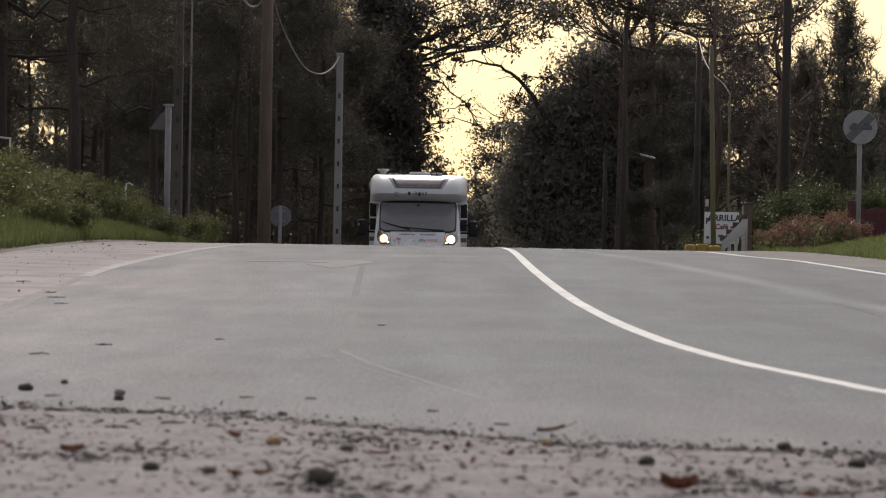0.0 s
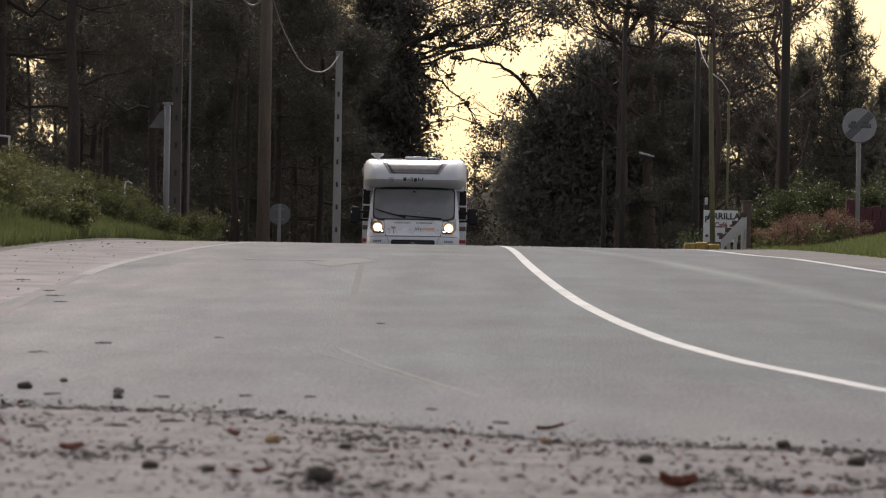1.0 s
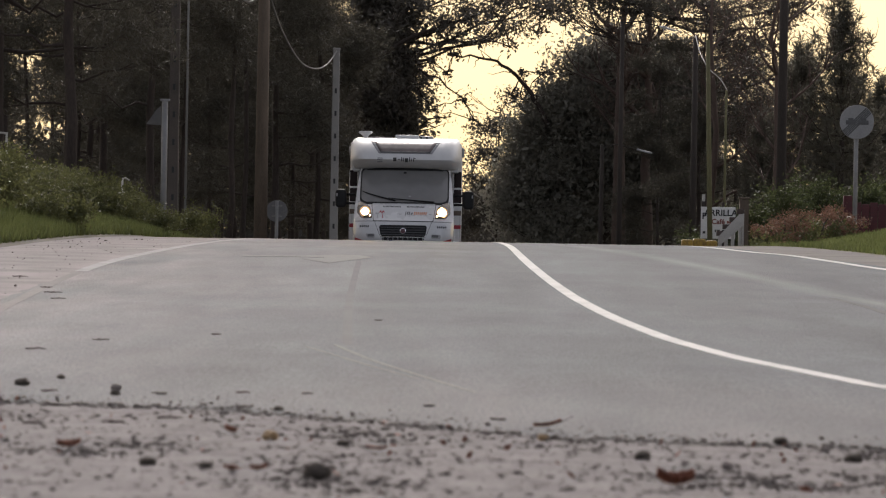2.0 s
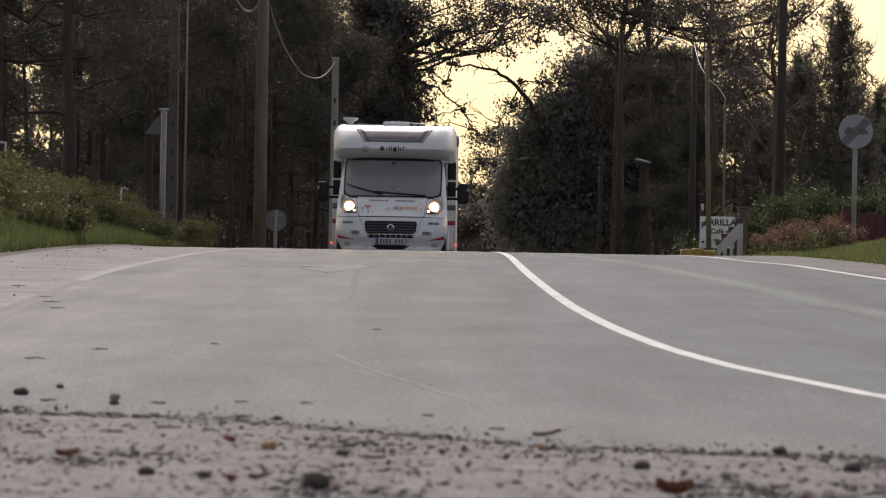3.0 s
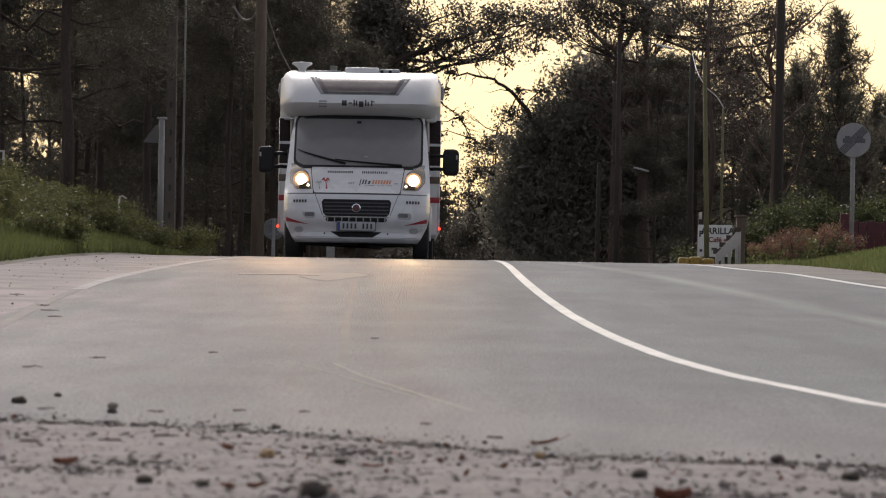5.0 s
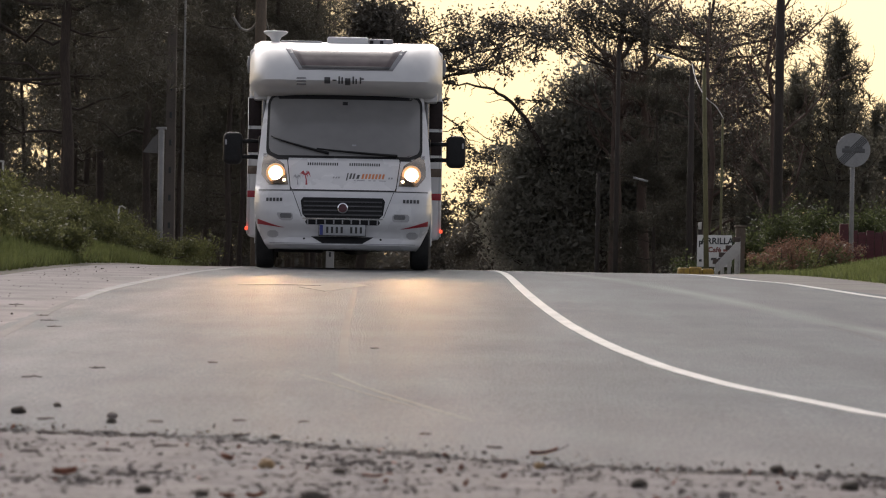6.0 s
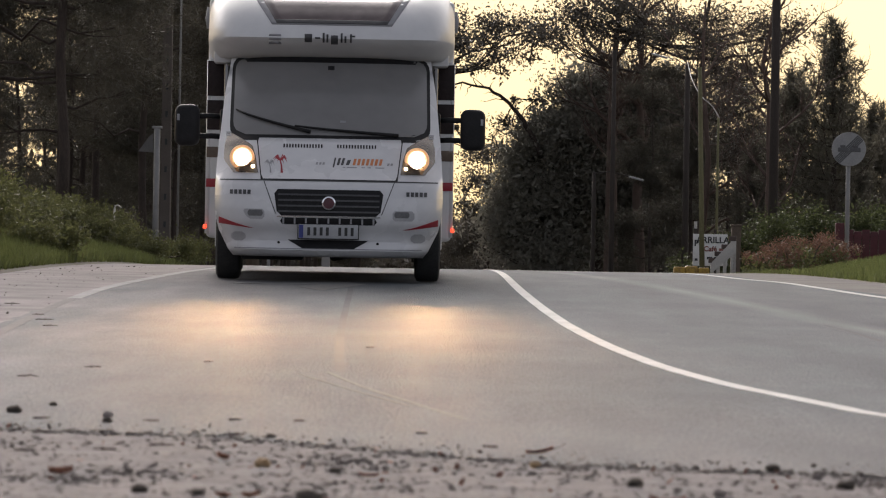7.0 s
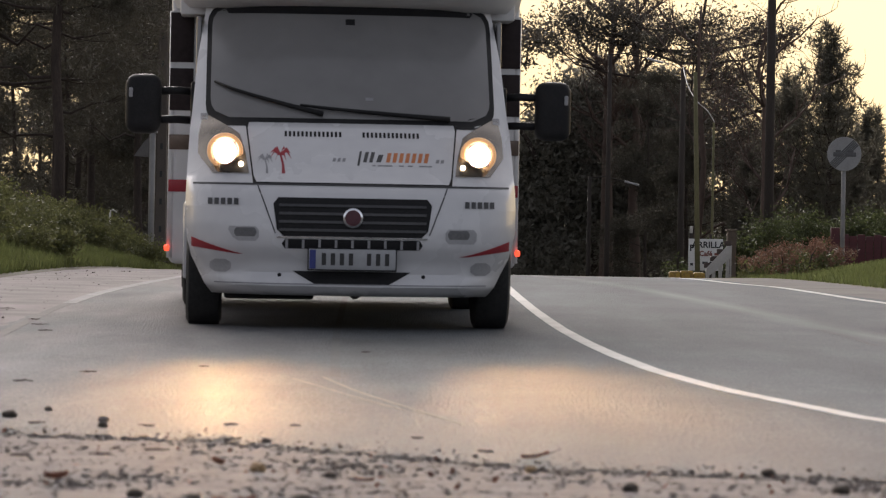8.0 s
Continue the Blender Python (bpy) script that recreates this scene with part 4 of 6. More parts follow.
green.matrix_basis = green.matrix_basis @ Matrix.Rotation(radians(-1.6), 4, "Y")
p = Vector((6.15, 78, 3.47))
pole("greenish_pole", p.x, 78, p.z, 0.032, 0.025, GREENPOLE, "slender greenish pole with a loose cable")
p = Vector((5.75, 82, 4.82))
pole("dark_wooden_pole", p.x, 82, p.z, 0.085, 0.06, DARKPOLE, "dark pole half hidden by the trees", "utility pole")


def wire(name, pts, r, label):
    fine_pts = []
    pts = [Vector(q) for q in pts]
    for i in range(len(pts) - 1):
        p0, p1, p2, p3 = pts[max(i - 1, 0)], pts[i], pts[i + 1], pts[min(i + 2, len(pts) - 1)]
        for k in range(6):
            t = k / 6
            fine_pts.append(0.5 * ((2 * p1) + (p2 - p0) * t + (2 * p0 - 5 * p1 + 4 * p2 - p3) * t * t + (3 * p1 - p0 - 3 * p2 + p3) * t ** 3))
    fine_pts.append(pts[-1])
    thing(name, tube(fine_pts, r, 6), CABLE, label=label, category="cable")


wire("hanging_cable", [Vector((-3.83, 76, 5.96)), Vector((-3.67, 78, 5.13)), Vector((-3.55, 81, 4.65)), Vector((-3.30, 84, 4.20)), Vector((-3.01, 86, 4.12)), Vector((-2.76, 87, 4.29)), Vector((-2.58, 87.9, 4.63))], 0.017, "pale slack cable sagging between two poles")
wire("hanging_cable", [Vector((5.73, 81.8, 4.85)), Vector((5.72, 80, 4.35)), Vector((5.85, 79, 3.97)), Vector((6.04, 78.5, 3.75)), Vector((6.17, 78, 3.47))], 0.011, "pale slack cable sagging between two poles")
wire("hanging_cable", [Vector((-4.41, 77, 5.42)), Vector((-4.23, 77, 5.18)), Vector((-4.01, 76.5, 5.13)), Vector((-3.82, 76, 5.31))], 0.03, "pale looped cable on the wooden pole")


def street_lamp(p, label):
    """An arm with a flat luminaire on a dark pole among the trees."""
    depth = p.y
    z = gz(depth) - 0.2
    ob = base("street_lamp", pose(p.x - 1.1, depth, z), label=label, category="street lamp")
    h = p.z - z
    part("pole", tube([(0, 0, 0), (0, 0, h * 0.5), (0, 0, h + 0.15)], [0.07, 0.06, 0.05], 10), DARKPOLE, ob)
    part("arm", tube([(0, 0, h + 0.12), (0.4, 0, h + 0.17), (0.9, 0, h + 0.05)], 0.016, 8), DARKPOLE, ob)
    part("luminaire", box(-0.2, 0.2, -0.08, 0.08, -0.025, 0.025, 0.018), STREETGLOW, ob, "pale flat lamp head", pose(1.1, 0, h, 0, 14, 0))
    return ob


street_lamp(Vector((5.48, 88, 5.33)), "street lamp with a pale flat head among trees")
street_lamp(Vector((5.3, 94, 2.45)), "far street lamp with a pale flat head")


def round_sign(c, r, front, label):
    depth = c.y
    z = gz(depth) + bank(c.x, depth) - 0.15
    ob = base("road_sign", pose(c.x, depth, z), label=label, category="road sign")
    h = c.z - z
    back = 0.03 if front else -0.03
    part("post", tube([(0, 0, 0), (0, 0, h / 2), (0, 0, h + r * (0.6 if front else 0.95))], 0.04, 12), STEEL, ob, m=pose(0, 0.05 if front else -0.05, 0))
    disc = lathe([(r * 0.98, -0.012), (r, -0.006), (r, 0.006), (r * 0.98, 0.012)], 40, "y")
    plate = part("plate", disc, SIGNWHITE if front else SIGNBACK, ob, m=pose(0, 0, h))
    if front:
        bm = bmesh.new()
        for k in range(5):
            o = (k - 2) * 0.028
            ln = math.sqrt((r * 0.97) ** 2 - o * o)
            vs = [bm.verts.new((sx * ln * 0.707 + (o + sy * 0.012) * 0.707, -0.0145, sx * ln * 0.707 - (o + sy * 0.012) * 0.707)) for sx, sy in ((-1, -1), (1, -1), (1, 1), (-1, 1))]
            bm.faces.new(vs)
        part("bands", finish(bm, "bands"), SIGNGREY, plate, "dark diagonal bands")
        for k, (x0, x1) in enumerate(((-0.19, -0.02), (0.02, 0.2))):
            part("symbol", box(x0, x1, -0.0165, -0.012, -0.045, 0.03, 0.002), SIGNGREY, plate, "faded grey car silhouette")
            part("symbol_roof", box(x0 + 0.04, x1 - 0.04, -0.0165, -0.012, 0.03, 0.07, 0.002), SIGNGREY, plate)
    else:
        for zz in (-0.12, 0.12):
            part("clamp", box(-0.12, 0.12, -0.04, -0.013, zz - 0.015, zz + 0.015, 0.003), STEEL, plate)
    return ob


round_sign(Vector((7.14, 62, 2.37)), 0.295, True, "white round end-of-restriction road sign on a steel post")
round_sign(Vector((-3.79, 84, 0.71)), 0.25, False, "grey back of a round road sign on a post")
# square post with a sign seen nearly edge on
p = Vector((-4.75, 62, 2.53))
sp = pole("sign_post", p.x, 62, p.z, 0.052, 0.052, STEEL, "grey steel post carrying a dark sign panel", "road sign")
part("cap", box(-0.085, 0.085, -0.05, 0.05, p.z - sp.location.z - 0.01, p.z - sp.location.z + 0.03, 0.006), STEEL, sp)
bm = bmesh.new()
hh = p.z - sp.location.z
vs = [bm.verts.new(c) for c in ((-0.07, 0.09, hh - 0.08), (-0.07, 0.11, hh - 0.42), (-0.34, 0.26, hh - 0.40), (-0.16, 0.15, hh - 0.16))]
bmesh.ops.solidify(bm, geom=[bm.faces.new(vs)], thickness=0.012)
part("panel", finish(bm, "panel"), SIGNBACK, sp, "dark bluish sign panel")


def rail_frame():
    a = Vector((-7.13, 58, 1.85))
    z = gz(58) + bank(a.x, 58)
    ob = base("white_rail", pose(a.x, 58, z - 0.1), label="white tubular rail standing on the grassy bank", category="rail")
    h = a.z - z + 0.1
    part("top_rail", tube([(-0.6, 0, h + 0.03), (-0.2, 0, h + 0.02), (0.17, 0, h - 0.02)], 0.017, 8), WHITEWOOD, ob)
    for x in (-0.58, 0.15):
        part("post", tube([(x, 0, 0), (x, 0, h / 2), (x, 0, h)], 0.017, 8), WHITEWOOD, ob)


rail_frame()


def text_mesh(body, size):
    cu = bpy.data.curves.new("lettering", "FONT")
    cu.body, cu.size, cu.extrude, cu.align_x, cu.offset = body, size, 0.002, "CENTER", 0.004
    cu.resolution_u = 3
    ob = new("lettering", cu)
    bpy.context.view_layer.update()
    me = bpy.data.meshes.new_from_object(ob.evaluated_get(bpy.context.evaluated_depsgraph_get()))
    bpy.data.objects.remove(ob)
    return me


def notice_board():
    z = gz(66)
    ob = base("notice_board", pose(5.095, 66, z), label="white restaurant board with black lettering on posts", category="sign board")
    h = 0.60 - z
    part("panel", box(-0.315, 0.315, -0.012, 0.012, h - 0.29, h + 0.29, 0.004), BOARDWHITE, ob)
    for x, up in ((-0.27, 0.52), (0.09, 0.38)):
        part("post", box(x - 0.03, x + 0.03, 0.014, 0.06, -0.2, h + up - 0.13, 0.004), DARKPOLE, ob)
        part("post_tip", box(x - 0.026, x + 0.026, 0.012, 0.064, h + up - 0.13, h + up, 0.006), WHITEWOOD if up > 0.5 else DARKPOLE, ob)
    for body, size, x, dz, m_ in (("P", 0.16, -0.255, 0.07, BLACKPAINT), ("ARRILLA", 0.16, 0.045, 0.13, BLACKPAINT), ("Caf\u00e9", 0.13, 0.0, -0.02, RUSTPAINT)):
        part("lettering", text_mesh(body, size), m_, ob, "painted letters", pose(x, -0.016, h + dz, 90, 0, 0))
    for x0, x1, z0 in ((0.16, 0.26, -0.01), (-0.28, -0.23, -0.20), (-0.06, 0.04, -0.17), (0.07, 0.16, -0.17)):
        part("bar", box(x0, x1, -0.017, -0.011, h + z0, h + z0 + 0.045), BLACKPAINT if x0 < 0.1 else RUSTPAINT, ob)
    return ob


notice_board()


def picket_fence():
    z = gz(60) - 0.05
    ob = base("picket_fence", pose(4.63, 60, z), label="short white stepped fence with brown capped posts", category="fence")
    for x, top in ((0.04, 0.38), (0.14, 0.49), (0.25, 0.61), (0.37, 0.75)):
        h = top - z
        part("picket", box(x - 0.028, x + 0.028, -0.012, 0.04, 0, h, 0.005), WHITEWOOD, ob)
        part("picket_cap", box(x - 0.062, x + 0.062, -0.03, 0.06, h, h + 0.085, 0.008), CAPWOOD, ob, "dark brown post cap")
    edge = [(0.01, 0.20), (0.43, 0.56), (0.43, 0.76), (0.33, 0.72), (0.01, 0.37)]
    verts = [(x, -0.040, zz - z) for x, zz in edge] + [(x, -0.016, zz - z) for x, zz in edge]
    part("sloping_board", mesh_of("board", verts, [(0, 1, 2, 3, 4), (9, 8, 7, 6, 5)] + [(i, 5 + i, 5 + (i + 1) % 5, (i + 1) % 5) for i in range(5)]), WHITEWOOD, ob)
    part("end_post", box(0.405, 0.435, 0.0, 0.04, 0, 0.82 - z, 0.005), WHITEWOOD, ob)
    return ob


picket_fence()


def yellow_kerb():
    ob = base("yellow_block", pose(4.03, 56, gz(56) - 0.02), label="low yellow painted concrete block at the roadside", category="kerb block")
    for i, (x0, x1, h) in enumerate(((-0.27, -0.10, 0.185), (-0.095, 0.10, 0.20), (0.105, 0.28, 0.175))):
        part("block", box(x0, x1, -0.12, 0.12, 0, h, 0.03, 3), YELLOW, ob)
    return ob


yellow_kerb()


def garden_gate():
    a = Vector((7.44, 66, 0.68))
    z = gz(66) + bank(a.x + 0.5, 66) - 0.1
    ob = base("garden_gate", pose(a.x, 66, z), label="dark maroon wooden garden fence behind the sign", category="fence")
    top = Vector((7.43, 66, 1.14)).z - z
    part("gate_post", box(-0.06, 0.10, -0.06, 0.06, 0, top, 0.012), MAROON, ob)
    for i in range(11):
        h = top - 0.12 - 0.03 * (i % 2)
        part("board", box(0.13 + 0.15 * i, 0.27 + 0.15 * i, -0.015, 0.015, 0.02, h, 0.005), MAROON, ob)
    for zz in (0.2, top - 0.28):
        part("rail", box(0.1, 1.8, 0.017, 0.06, zz, zz + 0.08, 0.006), MAROON, ob)


garden_gate()
def gate_post():
    a = Vector((5.90, 70, 0.65))
    z = gz(70)
    ob = base("gate_post", pose(a.x, 70, z - 0.1), label="weathered brown wooden gate post", category="post")
    h = Vector((5.89, 70, 1.07)).z - z + 0.1
    part("shaft", box(-0.09, 0.09, -0.09, 0.09, 0, h, 0.015), WOODPOLE, ob)
    part("cap", box(-0.11, 0.11, -0.11, 0.11, h, h + 0.04, 0.01), WOODPOLE, ob)


gate_post()

# ================= foreground grit =================
def pebble_data(rng, r, squash=0.65):
    bm = bmesh.new()
    bmesh.ops.create_icosphere(bm, subdivisions=1, radius=1.0)
    v = np.array([tuple(q.co) for q in bm.verts])
    bm.verts.index_update()
    f = np.array([[q.index for q in face.verts] for face in bm.faces])
    bm.free()
    return v, f


def gravel_field(name, count, seed, region, rmin, rmax, material, label):
    rng = np.random.default_rng(seed)
    v0, f0 = pebble_data(rng, 1)
    P = np.array([region(rng) for _ in range(count)])
    z = np.array([gz(p[1]) + (max(lumpy(p[0], p[1]) - 0.004, -0.004) if p[1] < left_like(p[0]) else 0.0) for p in P])
    r = rmin + (rmax - rmin) * rng.uniform(0, 1, count) ** 4
    sc = np.stack([r * rng.uniform(0.8, 1.4, count), r * rng.uniform(0.8, 1.4, count), r * rng.uniform(0.45, 0.9, count)], 1)
    jit = 1 + 0.18 * rng.normal(size=(count, len(v0), 1))
    V = v0[None] * jit * sc[:, None, :]
    V[:, :, 0] += P[:, 0, None]
    V[:, :, 1] += P[:, 1, None]
    V[:, :, 2] += (z + sc[:, 2] * 0.45)[:, None]
    F = f0[None] + (np.arange(count) * len(v0))[:, None, None]
    thing(name, quick_mesh(name, V.reshape(-1, 3), F.reshape(-1, 3)), material, label=label, category="gravel", kind="stuff")


def verge_point(r):
    x = r.uniform(-1.7, 1.7)
    return (x, r.uniform(6.3, left_like(x) + 0.05))


def edge_point(r):
    x = r.uniform(-1.8, 1.7)
    return (x, left_like(x) + abs(r.normal()) * 0.28 - 0.1)


def shoulder_point(r):
    y = r.uniform(15, 40)
    return (-2.5 - r.uniform(0, 1) ** 0.7 * 1.5, y)


gravel_field("gravel", 24000, 61, verge_point, 0.003, 0.009, STONE, "loose grit and small stones")
gravel_field("gravel", 1500, 62, edge_point, 0.0015, 0.006, STONE, "fine grit along the asphalt edge")
gravel_field("gravel", 260, 63, shoulder_point, 0.003, 0.012, DARKSTONE, "dark debris on the sandy shoulder")

gravel_field("gravel", 130, 64, verge_point, 0.003, 0.008, DARKSTONE, "dark chips among the grit")
gravel_field("gravel", 60, 65, edge_point, 0.003, 0.010, DARKSTONE, "dark chips along the asphalt edge")


def leaf_bits(count, seed, region, size, material, label):
    """Scraps of dry leaf lying about on the verge."""
    rng = np.random.default_rng(seed)
    P = np.array([region(rng) for _ in range(count)])
    z = np.array([gz(q[1]) + max(lumpy(q[0], q[1]), 0) + 0.006 for q in P])
    vv, ff = leaf_quads(np.stack([P[:, 0], P[:, 1], z], 1), size, 1, rng, 0.15)
    thing("leaf_litter", quick_mesh("leaf_litter", vv, ff), material, label=label, category="leaf litter", kind="stuff")


leaf_bits(110, 66, verge_point, 0.014, BROWNLEAF, "scraps of reddish dry leaf on the gravel")
leaf_bits(30, 67, edge_point, 0.011, TWIG, "dark scraps of bark along the asphalt edge")


def stone(x, y, r, material, label, seed, squash=0.7):
    rng = np.random.default_rng(seed)
    bm = bmesh.new()
    bmesh.ops.create_icosphere(bm, subdivisions=3, radius=1.0)
    for v in bm.verts:
        k = 1 + 0.28 * noise.noise(v.co * 1.4 + Vector((seed, 0, 0))) + 0.08 * noise.noise(v.co * 4 + Vector((0, seed, 0)))
        v.co = Vector((v.co.x * 1.15, v.co.y, v.co.z * squash)) * k * r
    thing("stone", finish(bm, "stone", True), material, pose(x, y, gz(y) + lumpy(x, y) * 0.6 + r * squash * 0.7, 0, 0, rng.uniform(0, 360)), label=label, category="stone", group="stones on the verge")


TAN, DARK = "tan rounded stone on the gravel", "dark rough stone lying on the verge"
for i, (x, y, r, m_, lb) in enumerate(((-0.41, 8.95, 0.019, TANSTONE, TAN), (-0.225, 8.75, 0.013, DARKSTONE, DARK), (0.48, 8.35, 0.018, DARKSTONE, DARK), (0.87, 9.1, 0.016, DARKSTONE, DARK),
                                       (-1.0, 11.25, 0.016, STONE, DARK), (-0.98, 11.0, 0.014, DARKSTONE, DARK), (-0.45, 10.3, 0.012, DARKSTONE, DARK), (0.27, 9.1, 0.013, TANSTONE, TAN),
                                       (-0.25, 7.68, 0.028, DARKSTONE, DARK), (0.98, 8.45, 0.02, DARKSTONE, DARK), (-1.25, 12.0, 0.013, DARKSTONE, DARK), (-1.32, 11.5, 0.02, DARKSTONE, DARK),
                                       (-0.5, 7.85, 0.014, DARKSTONE, DARK), (0.66, 8.15, 0.013, STONE, DARK), (0.95, 8.8, 0.012, STONE, DARK), (1.0, 9.35, 0.007, DARKSTONE, DARK), (-0.63, 7.9, 0.018, DARKSTONE, DARK))):
    stone(x, y, r, m_, lb, 700 + i)


def dry_leaf(x, y, ln, turn, seed, label, curl=0.3):
    """A curled oak-like leaf with lobes, a midrib and a stalk."""
    rng = np.random.default_rng(seed)
    ob = base("dry_leaf", pose(x, y, gz(y) + max(lumpy(x, y), 0) + 0.006, rng.uniform(-14, 14), rng.uniform(-10, 10), turn), label=label, category="leaf", group="fallen leaves")
    rows, verts, faces = 14, [], []
    for i in range(rows + 1):
        t = i / rows
        w = 0.30 * math.sin(math.pi * min(1, t * 0.93 + 0.05)) ** 0.8 * (1 + 0.28 * math.cos(t * 26))
        for s in (-1, -0.5, 0, 0.5, 1):
            verts.append(((t - 0.5) * ln, s * w * ln, ln * (curl * (abs(s) ** 1.5) * 0.35 + curl * (t - 0.5) ** 2) + 0.002 * rng.normal() * ln))
    for i in range(rows):
        for k in range(4):
            a = i * 5 + k
            faces.append((a, a + 1, a + 6, a + 5))
    bm = bmesh.new()
    bm.from_mesh(mesh_of("leaf", verts, faces))
    bmesh.ops.solidify(bm, geom=bm.faces[:], thickness=0.0008)
    part("blade", finish(bm, "leaf", True), BROWNLEAF, ob)
    part("stalk", tube([(ln * 0.4, 0, ln * curl * 0.2), (ln * 0.65, 0.004, ln * curl * 0.3), (ln * 0.95, 0.0, ln * curl * 0.65)], [0.0016, 0.0013, 0.001], 6), TWIG, ob)
    return ob


LF = "curled reddish brown dry leaf on the ground"
for i, (x, y, ln, turn, curl) in enumerate(((0.30, 9.66, 0.075, 5, 0.3), (0.50, 7.55, 0.085, 200, 0.7), (-0.86, 8.45, 0.06, 30, 0.5), (-0.14, 8.55, 0.05, 160, 0.3), (-0.44, 7.75, 0.055, 80, 0.4),
                                            (-0.38, 7.8, 0.04, 10, 0.5), (-0.52, 9.15, 0.05, 130, 0.5), (-0.24, 7.72, 0.05, 60, 0.4))):
    dry_leaf(x, y, ln, turn, 800 + i, LF, curl)


def twig(x, y, ln, turn, seed):
    rng = np.random.default_rng(seed)
    ln *= 0.75
    pts = [((i / 5 - 0.5) * ln, 0.03 * ln * rng.normal(), 0.004 + 0.02 * ln * abs(rng.normal())) for i in range(6)]
    v, f = tube_data(pts, [0.0022, 0.003, 0.0028, 0.0025, 0.002, 0.0012], 6)
    q = pts[2]
    nv, nf = tube_data([q, (q[0] + 0.12 * ln, q[1] + 0.10 * ln, q[2] + 0.03 * ln), (q[0] + 0.2 * ln, q[1] + 0.2 * ln, q[2] + 0.06 * ln)], [0.003, 0.0022, 0.0015], 6, len(v))
    thing("twig", mesh_of("twig", v + nv, f + nf, True), TWIG, pose(x, y, gz(y) + 0.001, 0, 0, turn), label="small dark twig lying on the asphalt", category="twig", group="fallen twigs")


for i, (x, y, ln, turn) in enumerate(((-0.98, 16.0, 0.06, 5), (-1.42, 15.2, 0.10, 170), (-1.58, 14.2, 0.11, 12), (-0.6, 11.2, 0.06, 3), (0.17, 9.95, 0.06, 170), (-1.19, 11.1, 0.07, 5), (-0.85, 11.05, 0.07, 165),
                                      (-0.72, 9.75, 0.09, 8), (-0.85, 9.5, 0.09, 160), (-0.4, 11.2, 0.05, 20), (-1.1, 10.3, 0.08, 170), (-0.55, 10.35, 0.07, 4), (-1.25, 9.95, 0.06, 20), (-0.02, 10.6, 0.05, 10),
                                      (-0.3, 18.2, 0.06, 0), (-1.05, 9.4, 0.07, 15), (0.3, 9.1, 0.04, 5), (0.14, 8.3, 0.05, 10), (-2.2, 20.9, 0.12, 15), (-2.35, 22.0, 0.15, 8), (-2.5, 23.0, 0.12, 160), (-2.9, 25, 0.14, 5))):
    twig(x, y, ln, turn, 900 + i)


# ================= the motorhome =================
# its space: x to the driver's left, y from the front bumper to the rear, z up from the road
CZ_ = (0.20, 0.24, 0.28, 0.31, 0.36, 0.42, 0.48, 0.53, 0.62, 0.75, 0.84, 0.905, 0.96, 1.10, 1.25, 1.31, 1.36, 1.70, 2.03, 2.12)
CY_ = (0.20, 0.10, 0.055, 0.062, 0.095, 0.085, 0.045, 0.018, 0.015, 0.03, 0.06, 0.12, 0.20, 0.38, 0.58, 0.68, 0.73, 1.05, 1.38, 1.46)
WZ_ = (0.20, 0.28, 0.45, 0.60, 0.75, 1.0, 1.25, 1.35, 1.7, 2.03, 2.12)
WX_ = (0.84, 0.90, 0.985, 1.02, 1.025, 1.02, 1.01, 1.0, 0.975, 0.93, 0.92)


def half_width(z):
    return float(np.interp(z, WZ_, WX_))


def nose(x, z):
    """Depth of the cab's front skin."""
    c = float(np.interp(z, CZ_, CY_))
    u = abs(x) / half_width(z)
    k = float(np.interp(z, (0.2, 0.8, 1.0, 1.3, 2.1), (0.42, 0.42, 0.40, 0.30, 0.26)))
    return c + k * (0.35 * u ** 2 + 0.65 * u ** 6)


def shell(left, right, z0, z1, nx=16, nz=8, lift=0.004, thick=0.02, corner=0.0):
    """A panel that follows the cab's front skin between two sides, given as functions of height."""
    left = left if callable(left) else (lambda z, c=left: c)
    right = right if callable(right) else (lambda z, c=right: c)
    front, back, faces = [], [], []
    for j in range(nz + 1):
        for i in range(nx + 1):
            z = z0 + (z1 - z0) * j / nz
            a, b = left(z), right(z)
            s = i / nx
            if corner:
                d = min(z - z0, z1 - z)
                if d < corner:
                    cut = corner - math.sqrt(max(0.0, corner ** 2 - (corner - d) ** 2))
                    a, b = a + cut, b - cut
            x = a + (b - a) * s
            y = nose(x, z) - lift
            front.append((x, y, z))
            back.append((x, y + thick, z))
    n, m = nx + 1, nz + 1
    o = len(front)
    for j in range(nz):
        for i in range(nx):
            q = (j * n + i, j * n + i + 1, (j + 1) * n + i + 1, (j + 1) * n + i)
            faces += [q, tuple(o + k for k in reversed(q))]
    ring = [i for i in range(n)] + [j * n + nx for j in range(1, m)] + [nz * n + i for i in range(nx - 1, -1, -1)] + [j * n for j in range(nz - 1, 0, -1)]
    for k in range(len(ring)):
        a, b = ring[k], ring[(k + 1) % len(ring)]
        faces.append((b, a, o + a, o + b))
    me = mesh_of("shell", front + back, faces, True)
    me.set_sharp_from_angle(angle=radians(35))
    return me


